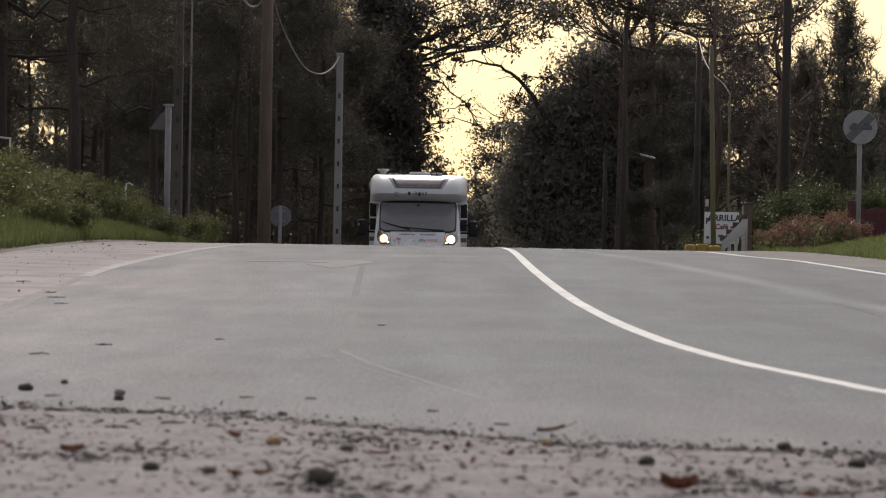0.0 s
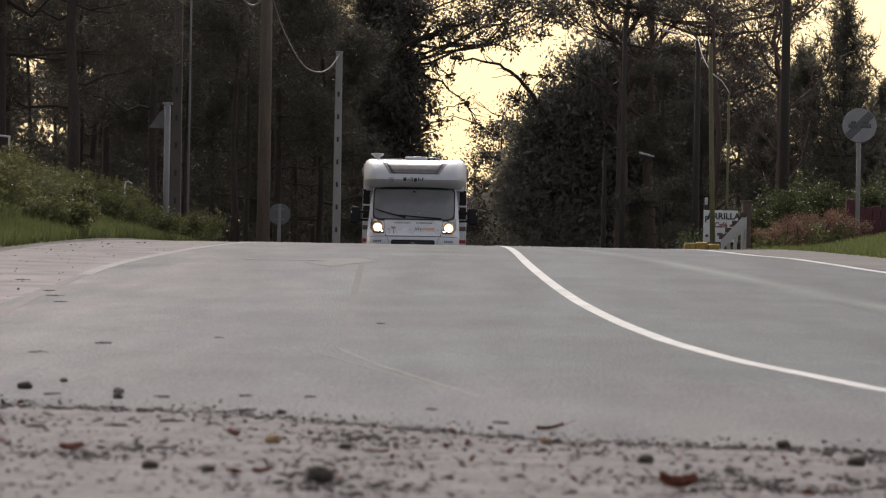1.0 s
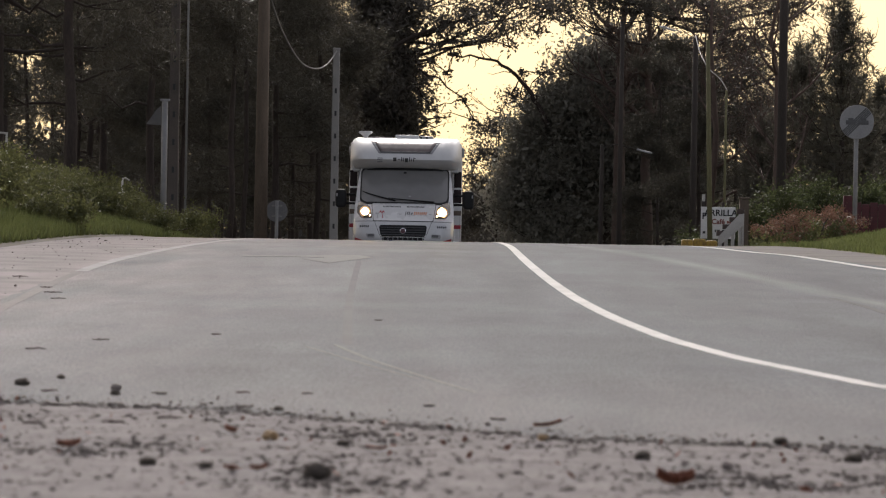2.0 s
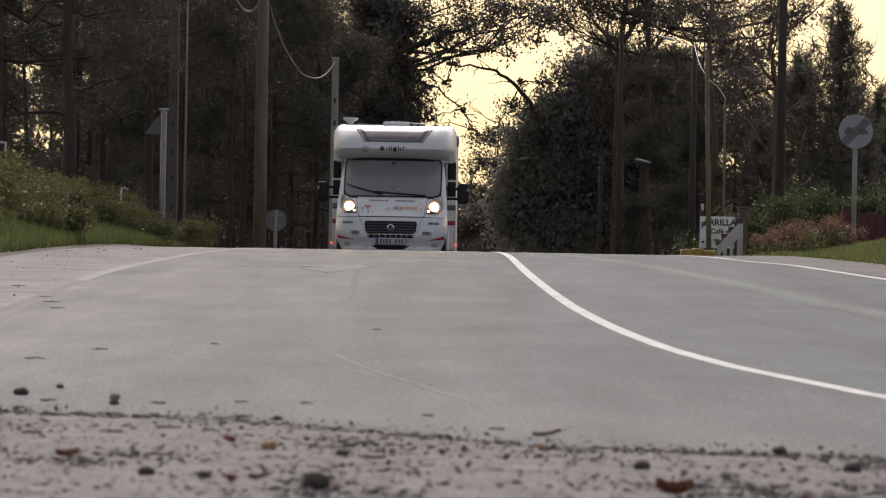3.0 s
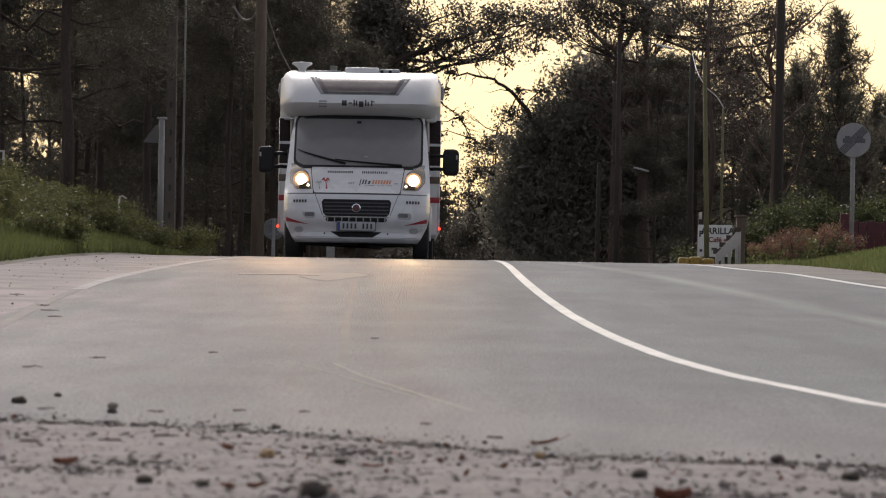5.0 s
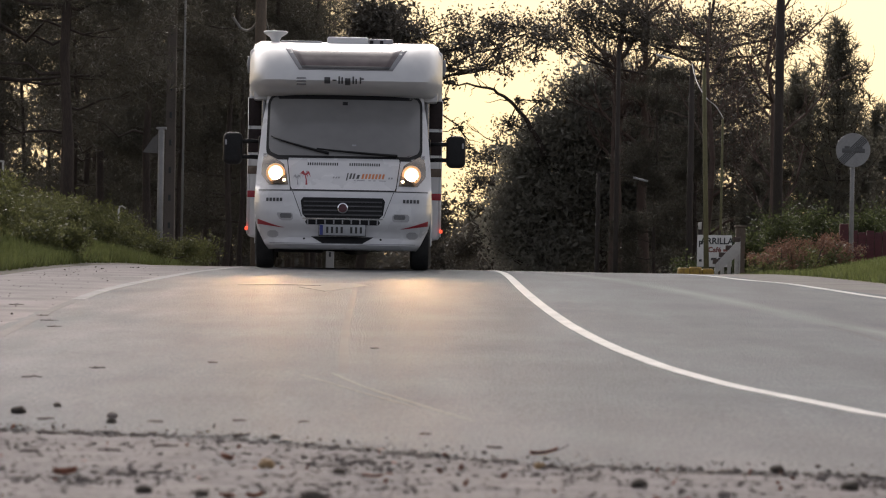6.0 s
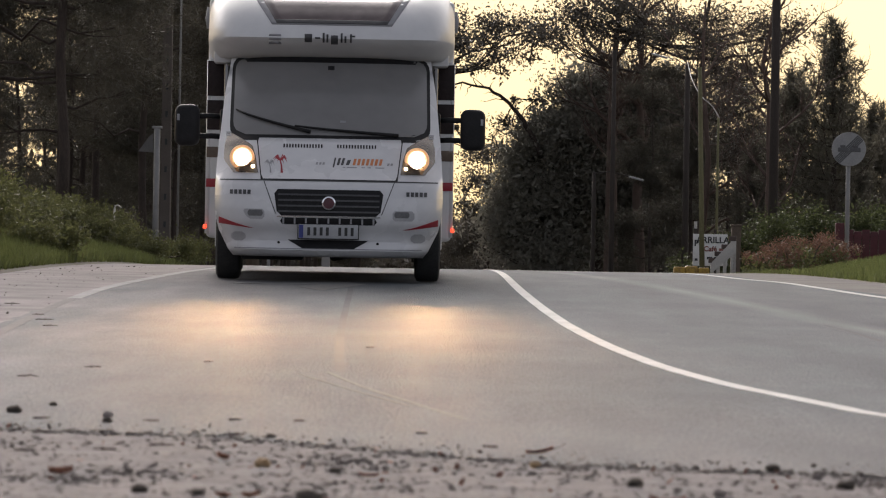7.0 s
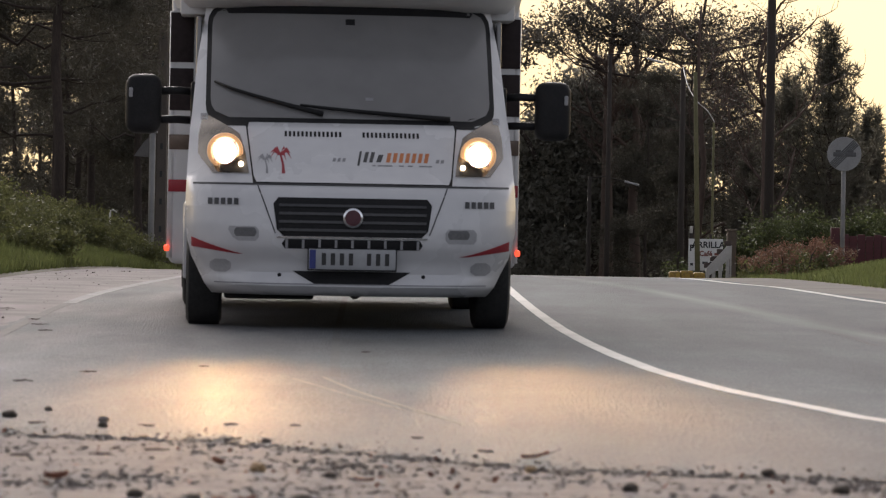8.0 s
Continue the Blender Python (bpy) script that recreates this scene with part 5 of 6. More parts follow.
def skin(zs, back, n=28):
    """Solid slice of the cab between heights, reaching back to a depth."""
    verts, faces = [], []
    for z in zs:
        w = half_width(z)
        ring = [(w * (2 * i / n - 1), nose(w * (2 * i / n - 1), z), z) for i in range(n + 1)]
        ring += [(w, back, z), (-w, back, z)]
        verts += ring
    k = n + 3
    for j in range(len(zs) - 1):
        for i in range(k):
            faces.append((j * k + i, j * k + (i + 1) % k, (j + 1) * k + (i + 1) % k, (j + 1) * k + i))
    faces += [tuple(reversed(range(k))), tuple((len(zs) - 1) * k + i for i in range(k))]
    me = mesh_of("skin", verts, faces, True)
    me.set_sharp_from_angle(angle=radians(40))
    return me


def over_cab():
    """The rounded bow of the living body above the cab."""
    levels = ((2.025, 1.13, 1.45), (2.08, 1.145, 1.34), (2.13, 1.15, 1.22), (2.17, 1.15, 1.11), (2.21, 1.15, 1.06), (2.32, 1.15, 1.12), (2.44, 1.15, 1.26), (2.55, 1.14, 1.44), (2.64, 1.11, 1.66), (2.685, 1.04, 1.95))
    n = 30
    verts, faces = [], []
    for z, w, y0 in levels:
        for i in range(n + 1):
            u = 2 * i / n - 1
            rise = 0.03 * abs(u) ** 2.5 * max(0.0, (2.32 - z) / 0.29) + 0.05 * abs(u) ** 4 * max(0.0, (z - 2.5) / 0.145)
            verts.append((w * (abs(u) ** 0.9) * (1 if u > 0 else -1), y0 + 0.06 * u * u + 0.62 * abs(u) ** 9, z + rise))
        up = 0.03 * max(0.0, (2.32 - z) / 0.29)
        verts += [(w, 2.5, z + up), (-w, 2.5, z + up)]
    k = n + 3
    for j in range(len(levels) - 1):
        for i in range(k):
            faces.append((j * k + i, j * k + (i + 1) % k, (j + 1) * k + (i + 1) % k, (j + 1) * k + i))
    faces += [tuple(reversed(range(k))), tuple((len(levels) - 1) * k + i for i in range(k))]
    me = mesh_of("over_cab", verts, faces, True)
    me.set_sharp_from_angle(angle=radians(50))
    return me


def bow_y(z):
    return float(np.interp(z, (2.08, 2.13, 2.17, 2.21, 2.32, 2.44, 2.55, 2.64), (1.34, 1.22, 1.11, 1.06, 1.12, 1.26, 1.44, 1.66)))


def bow_panel(z0, z1, w0, w1, lift, thick=0.02, nx=10, nz=5, x0=0.0):
    """A panel on the bow over the cab; half widths w0 below and w1 above."""
    f, b, faces = [], [], []
    for j in range(nz + 1):
        z = z0 + (z1 - z0) * j / nz
        w = w0 + (w1 - w0) * j / nz
        for i in range(nx + 1):
            x = x0 + w * (2 * i / nx - 1)
            y = bow_y(z) + 0.06 * (x / 1.15) ** 2 - lift
            f.append((x, y, z))
            b.append((x, y + thick, z))
    n, m = nx + 1, nz + 1
    o = len(f)
    for j in range(nz):
        for i in range(nx):
            q = (j * n + i, j * n + i + 1, (j + 1) * n + i + 1, (j + 1) * n + i)
            faces += [q, tuple(o + k for k in reversed(q))]
    ring = [i for i in range(n)] + [j * n + nx for j in range(1, m)] + [nz * n + i for i in range(nx - 1, -1, -1)] + [j * n for j in range(nz - 1, 0, -1)]
    for k in range(len(ring)):
        a, c = ring[k], ring[(k + 1) % len(ring)]
        faces.append((c, a, o + a, o + c))
    return mesh_of("bow_panel", f + b, faces, True)


van = base("motorhome", pose(0, 0, 0), label="white semi-integrated motorhome driving with headlights lit", category="motorhome")
part("cab_body", skin([0.757, 0.80, 0.84, 0.87, 0.905, 0.96, 1.03, 1.10, 1.18, 1.25, 1.31, 1.36, 1.5, 1.7, 1.88, 2.03, 2.12], 2.2), PAINT, van)
bumper = part("bumper", skin([0.22, 0.24, 0.26, 0.28, 0.295, 0.31, 0.335, 0.36, 0.39, 0.42, 0.45, 0.48, 0.505, 0.53, 0.57, 0.62, 0.68, 0.758], 0.56), PAINT, van, "white front bumper")
part("undertray", box(-0.78, 0.78, 0.62, 5.8, 0.235, 0.33, 0.02), BLACKPLASTIC, van, "dark underside")
part("sump", box(-0.78, -0.22, 0.5, 1.3, 0.185, 0.26, 0.02), BLACKPLASTIC, van)
part("exhaust", tube([(0.05, 1.0, 0.21), (0.15, 2.6, 0.2), (0.3, 4.5, 0.22)], 0.035, 8), BLACKPLASTIC, van)
part("axle_beam", tube([(-0.85, 4.75, 0.27), (0, 4.75, 0.24), (0.85, 4.75, 0.27)], 0.04, 8), BLACKPLASTIC, van)
for s in (-1, 1):
    part("sill", box(s * 1.0 - 0.05, s * 1.0 + 0.05, 1.42, 2.2, 0.28, 0.78, 0.02), PAINT, van)
    part("arch_liner", box(s * 0.62 - 0.03, s * 0.62 + 0.03, 0.5, 1.42, 0.3, 0.8, 0.01), BLACKPLASTIC, van)
part("firewall", box(-0.95, 0.95, 1.36, 1.42, 0.32, 0.8, 0.01), BLACKPLASTIC, van)

# bonnet with its grooves and vents
bonnet = part("bonnet", shell(lambda z: -np.interp(z, (0.9, 1.3), (0.60, 0.655)), lambda z: np.interp(z, (0.9, 1.3), (0.60, 0.655)), 0.912, 1.285, 24, 10, 0.010, 0.03, 0.012), PAINT, van, "white bonnet")
part("bonnet_gap", shell(lambda z: -np.interp(z, (0.9, 1.3), (0.61, 0.665)), lambda z: np.interp(z, (0.9, 1.3), (0.61, 0.665)), 0.902, 1.295, 24, 10, 0.003, 0.02), BLACKPLASTIC, van)
part("bumper_groove", shell(-0.98, 0.98, 0.893, 0.905, 28, 1, 0.004, 0.02), CHARCOAL, van)
for side in (-1, 1):
    for k in range(14):
        x = side * 0.06 + side * 0.026 * (k + 0.5) if side > 0 else -0.06 - 0.026 * (k + 0.5)
        part("vent_slot", shell(x - 0.007, x + 0.007, 1.198, 1.231, 1, 1, 0.013, 0.02), BLACKPLASTIC, bonnet)
# lettering and palm drawing on the bonnet, as plain shapes
def stroke(x0, z0, x1, z1, w, material):
    """A slanting stroke of paint on the bonnet."""
    lean = (x1 - x0) / (z1 - z0)
    part("decal_bar", shell(lambda z: x0 + (z - z0) * lean - w / 2, lambda z: x0 + (z - z0) * lean + w / 2, z0, z1, 1, 2, 0.0125, 0.02), material, bonnet)


for x, w, h in ((-0.115, 0.018, 0.022), (-0.085, 0.018, 0.022), (-0.055, 0.018, 0.022), (0.525, 0.020, 0.022), (0.555, 0.020, 0.022)):
    stroke(x, 1.045, x + 0.006, 1.045 + h, w, GREYDECAL)
for x, z0, z1, w in ((0.035, 1.022, 1.112, 0.014), (0.075, 1.043, 1.108, 0.022), (0.112, 1.043, 1.108, 0.022), (0.160, 1.045, 1.092, 0.03)):
    stroke(x, z0, x + 0.018, z1, w, CHARCOAL)
for k in range(7):
    stroke(0.218 + 0.039 * k, 1.045, 0.232 + 0.039 * k, 1.104, 0.024, ORANGE)
for x, w in ((0.13, 0.02), (0.20, 0.09), (0.30, 0.03), (0.355, 0.03), (0.45, 0.08)):
    stroke(x, 1.020, x + 0.002, 1.028, w, GREYDECAL)
def decal(name, outline, material, parent, lift=0.0125):
    """A thin painted shape on the cab's front skin, from its outline in width and height."""
    n = len(outline)
    verts = [(x, nose(x, z) - lift, z) for x, z in outline] + [(x, nose(x, z) - lift + 0.004, z) for x, z in outline]
    return part(name, mesh_of(name, verts, [tuple(range(n)), tuple(reversed(range(n, 2 * n)))] + [(i, n + i, n + (i + 1) % n, (i + 1) % n) for i in range(n)]), material, parent)


for x, z, k, m_ in ((-0.425, 0.965, 1.0, RED), (-0.525, 0.965, 0.72, GREYDECAL)):
    decal("palm_trunk", [(x - 0.010 * k, z), (x + 0.012 * k, z), (x + 0.004 * k, z + 0.06 * k), (x - 0.012 * k, z + 0.12 * k), (x - 0.024 * k, z + 0.12 * k), (x - 0.010 * k, z + 0.06 * k)], m_, bonnet)
    cx, cz = x - 0.018 * k, z + 0.12 * k
    for dx, up, drop in ((-0.070, 0.020, -0.035), (-0.068, 0.032, 0.002), (-0.045, 0.040, 0.026), (0.030, 0.042, 0.030), (0.062, 0.034, 0.006), (0.068, 0.022, -0.030), (-0.035, 0.004, -0.045), (0.036, 0.004, -0.042)):
        mx_, mz_ = cx + dx * 0.55 * k, cz + up * k
        decal("palm_frond", [(cx, cz - 0.007 * k), (mx_, mz_ - 0.010 * k), (cx + dx * k, cz + drop * k), (mx_ + 0.004 * k, mz_ + 0.010 * k), (cx, cz + 0.008 * k)], m_, bonnet)
# windscreen with its black edge, wipers
part("windscreen_seal", shell(-0.915, 0.915, 1.262, 2.075, 24, 18, 0.006, 0.02, 0.13), BLACKPLASTIC, van)
screen = part("windscreen", shell(-0.885, 0.885, 1.315, 2.05, 24, 18, 0.011, 0.02, 0.12), SCREEN, van, "large dark tinted windscreen")
part("windscreen_band", shell(-0.80, 0.80, 2.0, 2.053, 20, 2, 0.013, 0.01, 0.02), BLACKPLASTIC, screen)
for x0, z0, x1, z1 in ((-0.86, 1.545, -0.18, 1.345), (-0.32, 1.40, 0.62, 1.325)):
    pts = [(x0 + (x1 - x0) * i / 6, nose(x0 + (x1 - x0) * i / 6, z0 + (z1 - z0) * (i / 6) ** 0.8) - 0.035, z0 + (z1 - z0) * (i / 6) ** 0.8) for i in range(7)]
    part("wiper", tube(pts, [0.008, 0.011, 0.012, 0.013, 0.014, 0.016, 0.018], 6), BLACKPLASTIC, van)
part("sticker", shell(0.09, 0.14, 1.435, 1.455, 1, 1, 0.013, 0.01), GREYDECAL, screen)
part("mirror_mount", shell(-0.03, 0.03, 1.93, 1.97, 1, 1, 0.013, 0.02), BLACKPLASTIC, screen)

# headlamps
for s in (-1, 1):
    def inner(z, s=s):
        return s * float(np.interp(z, (0.965, 1.10, 1.22, 1.33), (0.635, 0.66, 0.70, 0.90)))

    def outer(z, s=s):
        return s * float(np.interp(z, (0.965, 1.08, 1.20, 1.33), (0.86, 0.955, 0.955, 0.93)))
    a, b = (inner, outer) if s > 0 else (outer, inner)
    lamp = part("headlight", shell(a, b, 0.965, 1.33, 10, 12, 0.010, 0.03), LENS, van, "lit warm headlight")
    y = nose(s * 0.77, 1.06) - 0.035
    aim = pose(s * 0.785, y, 1.10, 5.6, 0, 0)
    # emitting ring in place of lamplight thrown on the reflector
    part("reflector_bowl", lathe([(0.062, 0.004), (0.082, 0.0), (0.086, 0.008), (0.085, 0.07)], 28, "y"), BOWL, lamp, "reflector bowl that itself emits the lamp's glare", pose(s * 0.785, y, 1.10))
    part("bulb", lathe([(0.005, -0.006), (0.062, -0.005), (0.063, 0.004)], 24, "y"), LAMP, lamp, "glowing lamp", aim)
    # added tube, no real lamp part, keeps the light off the bodywork
    part("hood", lathe([(0.064, 0.07), (0.070, -0.072), (0.076, -0.072), (0.072, 0.07)], 24, "y"), GREYPLASTIC, lamp, "added tube that trims the lamp's beam", aim)
    # added grid of black slats that narrows the beam on the road
    for k in range(19):
        o = -0.0585 + 0.0065 * k
        part("louvre", box(-0.066, 0.066, -0.070, -0.008, o - 0.0002, o + 0.0002), BLACKPLASTIC, lamp, "", aim)
        part("louvre", box(o - 0.0002, o + 0.0002, -0.070, -0.008, -0.066, 0.066), BLACKPLASTIC, lamp, "", aim)
    # weaker emitting ring for the outer bloom
    part("reflector_rim", lathe([(0.086, 0.008), (0.108, 0.004), (0.112, 0.012), (0.11, 0.07)], 28, "y"), BOWLRIM, lamp, "outer reflector ring that itself emits a faint glare", pose(s * 0.785, y, 1.10))
    part("side_bulb", lathe([(0.006, -0.008), (0.014, -0.005), (0.016, 0.012)], 16, "y"), SIDELAMP, lamp, "", pose(s * 0.685, nose(s * 0.685, 1.015) - 0.014, 1.02))
    part("lamp_rim", shell(lambda z, s=s: (s * 0.90 if s > 0 else s * 0.945), lambda z, s=s: (s * 0.945 if s > 0 else s * 0.90), 1.30, 1.34, 2, 2, 0.012, 0.02), GREYPLASTIC, lamp)
    # bumper details
    lo, hi = sorted((s * 0.57, s * 0.765))
    # no hollows cut here: their shade is the grey of these panels
    part("fog_recess", shell(lambda z, lo=lo, s=s: lo + (0.05 * (0.63 - z) / 0.08 if s < 0 else 0), lambda z, hi=hi: hi, 0.55, 0.64, 8, 4, 0.003, 0.02, 0.02), POCKETSHADE, bumper, "flat grey panel painted as a shaded fog light pocket")
    lo, hi = sorted((s * 0.735, s * 0.87))
    part("lower_recess", shell(lo, hi, 0.355, 0.435, 6, 4, 0.003, 0.02, 0.035), POCKETSHADE, bumper)
    def upper(z, s=s):
        return s * (0.66 + 0.325 * max(0.0, (z - 0.470) / 0.098) ** 0.8)

    def lower(z, s=s):
        return s * min(0.985, 0.66 + 0.325 * (0.1 + (z - 0.468) / 0.045))
    a, b = (upper, lower) if s > 0 else (lower, upper)
    part("red_stripe", shell(a, b, 0.470, 0.566, 8, 10, 0.006, 0.02), RED, bumper, "red swoosh decal")
    part("bumper_seam", shell(lambda z, s=s: s * (0.47 + (z - 0.60) * 0.38) - 0.004, lambda z, s=s: s * (0.47 + (z - 0.60) * 0.38) + 0.004, 0.60, 0.89, 1, 8, 0.004, 0.02), CHARCOAL, bumper)
    x0 = -0.885 if s < 0 else 0.69
    for k in range(5):
        part("lettering_bar", shell(x0 + 0.04 * k, x0 + 0.04 * k + 0.028, 0.77, 0.81, 2, 2, 0.006, 0.02), CHARCOAL, van)
    part("tow_cover", lathe([(0.003, -0.006), (0.012, -0.004), (0.013, 0.01)], 12, "y"), BLACKPLASTIC, bumper, "", pose(s * 0.44, nose(0.44, 0.345) - 0.002, 0.345))

# grille
grille = part("grille", shell(lambda z: -np.interp(z, (0.58, 0.82), (0.455, 0.49)), lambda z: np.interp(z, (0.58, 0.82), (0.455, 0.49)), 0.585, 0.82, 20, 6, 0.006, 0.03, 0.035), BLACKPLASTIC, van, "black front grille")
for k in range(4):
    z = 0.615 + 0.05 * k
    part("slat", shell(-0.45, 0.45, z, z + 0.016, 18, 1, 0.016, 0.02), CHARCOAL, grille)
part("chrome_strip", shell(-0.46, 0.46, 0.574, 0.583, 18, 1, 0.012, 0.02), CHROME, grille)
part("lower_intake", shell(-0.43, 0.43, 0.508, 0.568, 18, 2, 0.005, 0.02, 0.02), BLACKPLASTIC, grille)
for k in range(9):
    x = -0.40 + 0.1 * k
    part("intake_rib", shell(x - 0.008, x + 0.008, 0.51, 0.566, 1, 1, 0.012, 0.02), GREYPLASTIC, grille)
emblem = part("emblem", lathe([(0.058, 0.01), (0.063, -0.004), (0.061, -0.016), (0.051, -0.020)], 32, "y"), CHROME, van, "round chrome emblem", pose(0, nose(0, 0.70) - 0.02, 0.70))
part("emblem_face", lathe([(0.03, -0.024), (0.048, -0.0235), (0.049, -0.018)], 32, "y"), BURGUNDY, emblem)
plate_y = nose(0, 0.50) - 0.03
number_plate = part("number_plate", box(-0.265, 0.265, plate_y, plate_y + 0.02, 0.385, 0.51, 0.006), PLATE, van, "white number plate with dark bars")
part("plate_frame", box(-0.272, 0.272, plate_y + 0.006, plate_y + 0.03, 0.378, 0.517, 0.006), BLACKPLASTIC, number_plate)
part("blue_band", box(-0.26, -0.222, plate_y - 0.003, plate_y + 0.004, 0.39, 0.505), PLATEBLUE, number_plate)
for k in range(7):
    x = -0.19 + 0.055 * k + (0.055 if k > 3 else 0)
    part("plate_bar", box(x + 0.004, x + 0.030, plate_y - 0.003, plate_y + 0.004, 0.412, 0.485), BLACKPAINT, number_plate)
part("air_dam", shell(lambda z: -np.interp(z, (0.29, 0.37), (0.22, 0.36)), lambda z: np.interp(z, (0.29, 0.37), (0.22, 0.36)), 0.295, 0.372, 14, 4, 0.004, 0.02), BLACKPLASTIC, bumper, "dark lower air opening")

# crease shade drawn as a thin grey strip on the bumper
part("bumper_lip", shell(-0.84, 0.84, 0.288, 0.296, 26, 1, 0.004, 0.02), GREYDECAL, bumper)
for s in (-1, 1):
    lo, hi = sorted((s * 0.585, s * 0.72))
    # darker panel for the deeper shade inside each fog light hollow
    part("fog_shade", shell(lo, hi, 0.578, 0.632, 6, 3, 0.005, 0.02, 0.012), DEEPSHADE, bumper, "flat dark panel painted as the pocket's deeper shade")
# mirrors on double arms
for s in (-1, 1):
    mirror = part("wing_mirror", box(s * 1.315 - 0.115, s * 1.315 + 0.115, 1.18, 1.36, 1.21, 1.59, 0.07, 4), BLACKPLASTIC, van, "large black wing mirror")
    part("mirror_glass", box(s * 1.315 - 0.09, s * 1.315 + 0.09, 1.361, 1.366, 1.26, 1.54, 0.002), CHROME, mirror)
    for z in (1.30, 1.485):
        part("arm", tube([(s * 0.98, 1.36, z), (s * 1.1, 1.30, z + 0.005), (s * 1.24, 1.27, z)], 0.026, 8), BLACKPLASTIC, mirror)
    part("mirror_foot", box(s * 0.985 - 0.03, s * 0.985 + 0.03, 1.22, 1.46, 1.22, 1.55, 0.02), BLACKPLASTIC, mirror)
    door = part("cab_window", box(s * 0.975 - 0.012, s * 0.975 + 0.018, 1.5, 2.1, 1.38, 1.98, 0.01), SCREEN, van, "dark cab door window")
    part("mirror_repeater", box(s * 1.395 - 0.012, s * 1.395 + 0.012, 1.176, 1.19, 1.44, 1.50, 0.004), GREYPLASTIC, mirror)

# living body
part("living_body", box(-1.16, 1.16, 2.12, 6.95, 0.36, 2.63, 0.05, 3), GRP, van, "white living body")
part("over_cab_bow", over_cab(), GRP, van, "rounded white bow over the cab")
part("bow_soffit", box(-1.10, 1.10, 1.78, 2.2, 2.0, 2.30, 0.02), GRP, van)
for s in (-1, 1):
    for z0, z1, m_ in ((1.70, 2.03, DARKDECAL), (1.38, 1.66, DARKDECAL), (1.12, 1.22, BRONZE), (0.84, 0.92, RED)):
        lo, hi = sorted((s * 1.01, s * 1.165))
        part("body_decal", box(lo, hi, 2.112, 2.5, z0, z1, 0.002), m_, van)
    part("body_corner", tube([(s * 1.15, 2.14, 0.4), (s * 1.15, 2.14, 1.2), (s * 1.15, 2.14, 2.04)], 0.022, 8), GRP, van)
    part("marker_lamp", box(s * 1.17 - 0.018, s * 1.17 + 0.018, 2.10, 2.16, 0.445, 0.487, 0.012), MARKER, van, "red glowing marker lamp")
    part("side_stay", tube([(s * 1.17, 2.6, 2.36), (s * 1.185, 2.6, 2.46), (s * 1.17, 2.6, 2.56)], 0.03, 8), GREYPLASTIC, van)
# skylight and lettering bars on the bow
part("skylight_recess", bow_panel(2.335, 2.615, 0.55, 0.73, 0.006, 0.02, 14, 8), GREYPLASTIC, van)
sky_pane = part("skylight", bow_panel(2.355, 2.61, 0.51, 0.66, 0.014, 0.02, 14, 8), SKYLIGHTGLASS, van, "smoked skylight above the cab")
part("skylight_edge", bow_panel(2.352, 2.388, 0.508, 0.53, 0.018, 0.02), CHARCOAL, van)
for x, w, z0, z1 in ((-0.215, 0.034, 2.175, 2.25), (-0.13, 0.024, 2.205, 2.222), (-0.075, 0.009, 2.175, 2.262), (-0.04, 0.009, 2.175, 2.25), (0.025, 0.032, 2.16, 2.24), (0.09, 0.009, 2.175, 2.262),
                     (0.125, 0.009, 2.175, 2.235), (0.175, 0.009, 2.175, 2.255), (0.19, 0.024, 2.228, 2.242)):
    part("letter_bar", bow_panel(z0, z1, w, w, 0.012, 0.02, 2, 3, x), CHARCOAL, van)
for z in (2.155, 2.19, 2.225):
    part("badge", bow_panel(z, z + 0.02, 0.06, 0.05, 0.005, 0.02, 2, 1, -0.52), GREYDECAL, van)
# roof fittings
dome = part("antenna", lathe([(0.055, 2.62), (0.05, 2.74), (0.07, 2.78), (0.14, 2.825), (0.15, 2.84), (0.135, 2.855), (0.04, 2.862)], 28), GRP, van, "white disc antenna", pose(-0.86, 2.3, 0))
part("roof_hatch", box(-0.24, 0.26, 2.3, 3.0, 2.64, 2.80, 0.03, 3), GRP, van, "white roof hatch")
part("hatch_cover", box(0.265, 0.56, 2.36, 3.0, 2.65, 2.785, 0.02), GREYPLASTIC, van)
for x in (0.30, 0.42):
    part("hatch_vent", box(x - 0.02, x + 0.02, 2.35, 2.38, 2.72, 2.765, 0.004), BLACKPLASTIC, van)
part("roof_panel", box(-0.80, -0.30, 2.3, 3.3, 2.645, 2.745, 0.01), GREYPLASTIC, van, "grey roof panel")
part("roof_rail", box(0.60, 0.95, 2.5, 4.0, 2.645, 2.735, 0.01), GREYPLASTIC, van)

# wheels
wheels = []


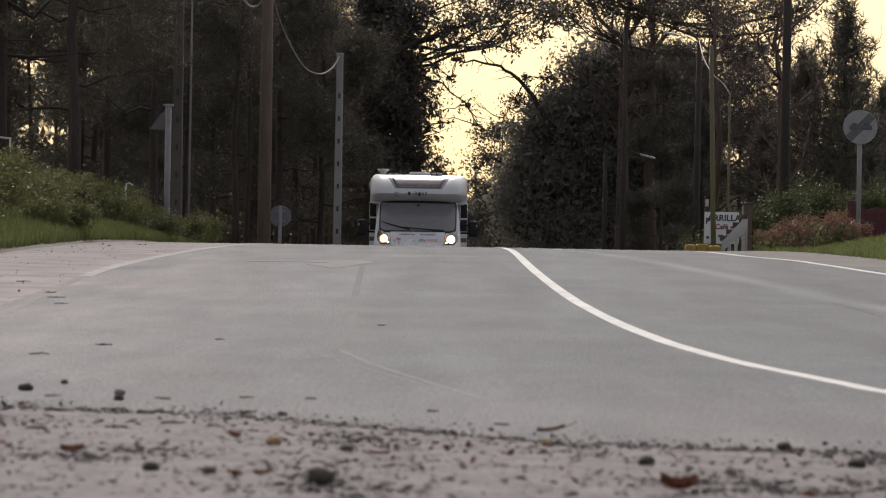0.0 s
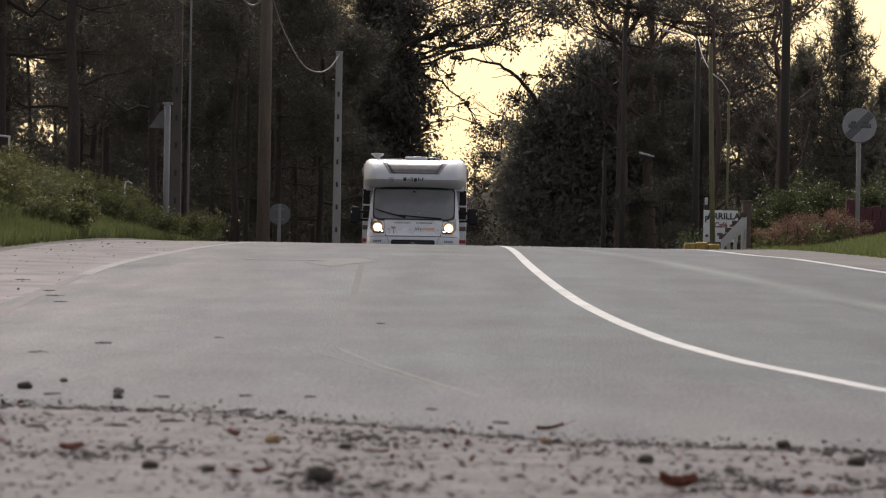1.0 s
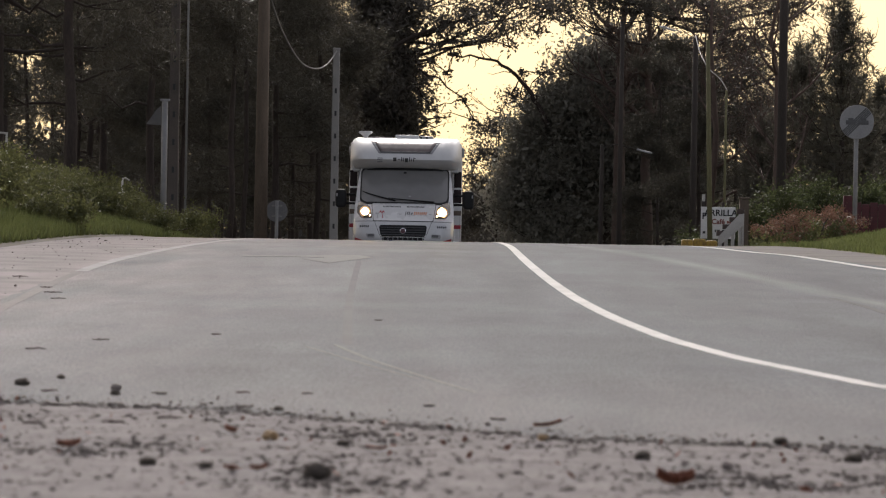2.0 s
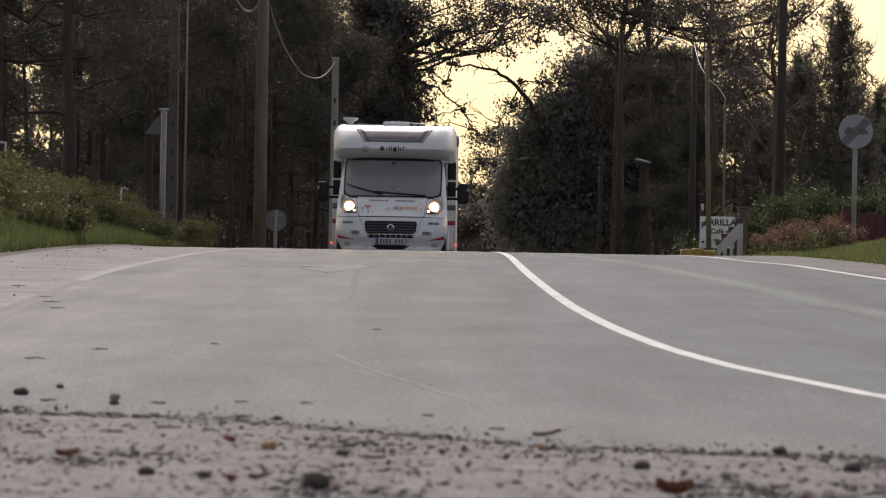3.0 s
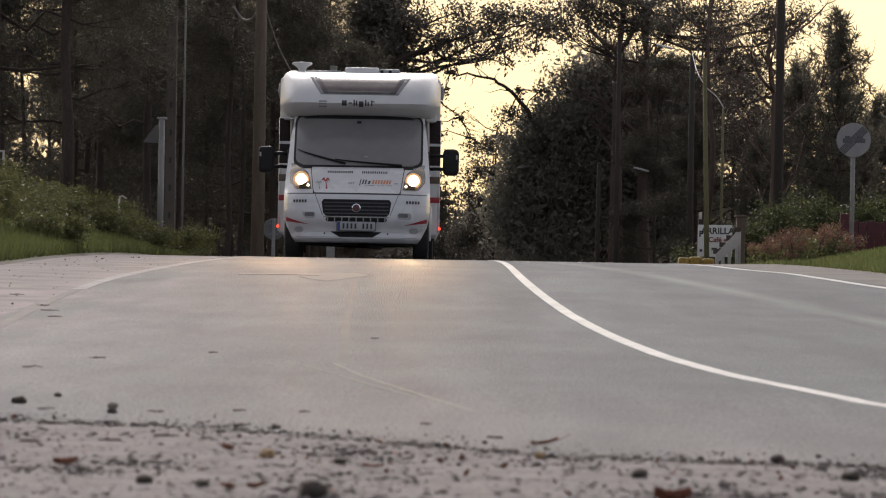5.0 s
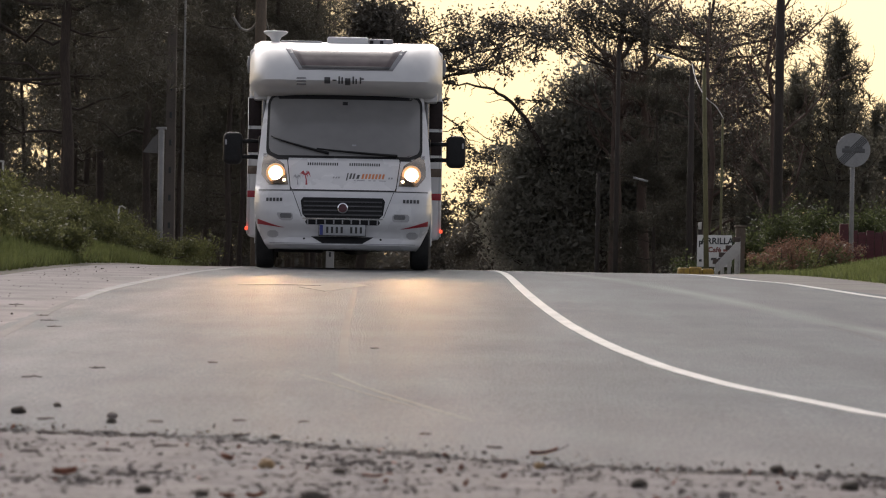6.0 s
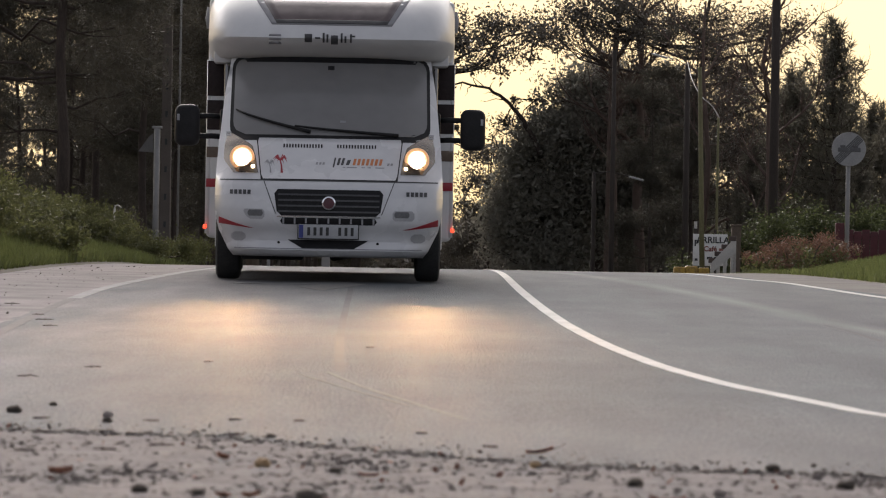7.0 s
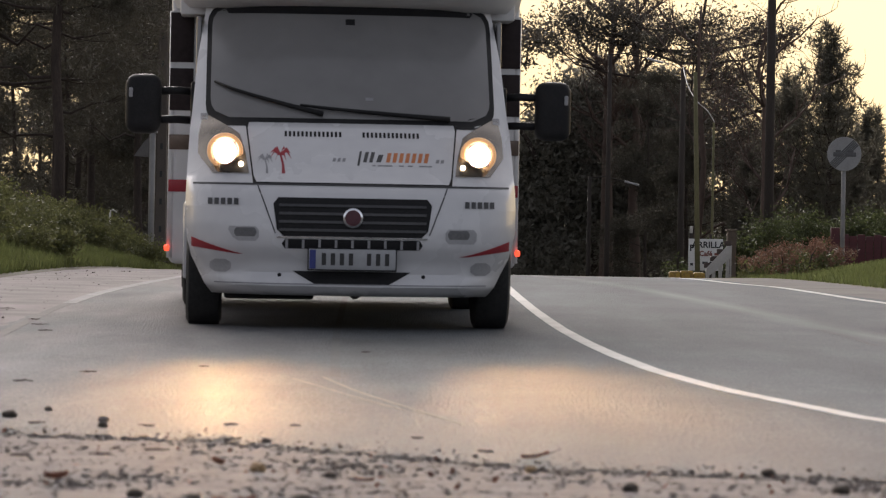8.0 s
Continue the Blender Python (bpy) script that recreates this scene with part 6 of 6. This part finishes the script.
def wheel(x, y):
    ob = part("wheel", lathe([(0.215, -0.112), (0.30, -0.112), (0.332, -0.095), (0.34, -0.06), (0.34, 0.06), (0.332, 0.095), (0.30, 0.112), (0.215, 0.112)], 36, "x"), RUBBER, van, "", pose(x, y, 0.34))
    part("rim", lathe([(0.05, -0.075), (0.12, -0.07), (0.19, -0.09), (0.214, -0.10), (0.214, 0.10), (0.19, 0.09), (0.12, 0.07), (0.05, 0.075)], 24, "x"), RIM, ob)
    for k in range(5):
        a = 2 * math.pi * k / 5
        part("bolt", lathe([(0.012, -0.085), (0.012, 0.085)], 8, "x"), CHROME, ob, "", pose(0, 0.07 * math.cos(a), 0.07 * math.sin(a)))
    wheels.append((ob, x, y))


FRONT, REAR = 0.96, 4.76
for s in (-1, 1):
    wheel(s * 0.905, FRONT)
    wheel(s * 0.985, REAR)
    part("mud_flap", box(s * 0.985 - 0.13, s * 0.985 + 0.13, 5.25, 5.27, 0.12, 0.5, 0.005), BLACKPLASTIC, van)

# ================= what moves =================
# seconds, place across the road, distance of the front bumper, heading in degrees
DRIVE = ((0.0, -0.60, 84.2, -0.2), (0.5, -0.615, 81.9, -0.2), (1.0, -0.64, 79.2, -0.3), (1.5, -0.69, 76.2, -0.4), (2.0, -0.74, 73.1, -0.55), (2.5, -0.80, 69.75, -0.7), (3.0, -0.88, 66.15, -0.8),
         (3.5, -0.97, 62.4, -1.0), (4.0, -1.04, 58.45, -0.8), (4.5, -1.095, 54.35, -0.3), (5.0, -1.12, 50.1, 0.3), (5.5, -1.11, 45.75, 0.7), (6.0, -1.075, 41.3, 1.1), (6.5, -1.015, 36.75, 1.3),
         (7.0, -0.92, 32.0, 1.55), (7.5, -0.76, 27.0, 2.0), (8.0, -0.455, 21.95, 3.0))


def motions():
    rows = []
    for t, x, y, turn in DRIVE:
        zf, zr = gz(y + FRONT), gz(y + REAR)
        tilt = math.atan2(zr - zf, REAR - FRONT)
        rows.append((t, pose(x, y, zf + 0.003 - (0.012 if t > 7.8 else 0.0) - math.sin(tilt) * FRONT, math.degrees(tilt), 0, turn)))
    walk(van, rows)
    ts, ys = [r[0] for r in DRIVE], [r[2] for r in DRIVE]
    for ob, x, y in wheels:
        spin = []
        for k in range(241):
            t = k / 30
            gone = ys[0] - float(np.interp(t, ts, ys))
            spin.append((t, pose(x, y, 0.34, math.degrees(gone / 0.34) % 360, 0, 0)))
        walk(ob, spin)


motions()
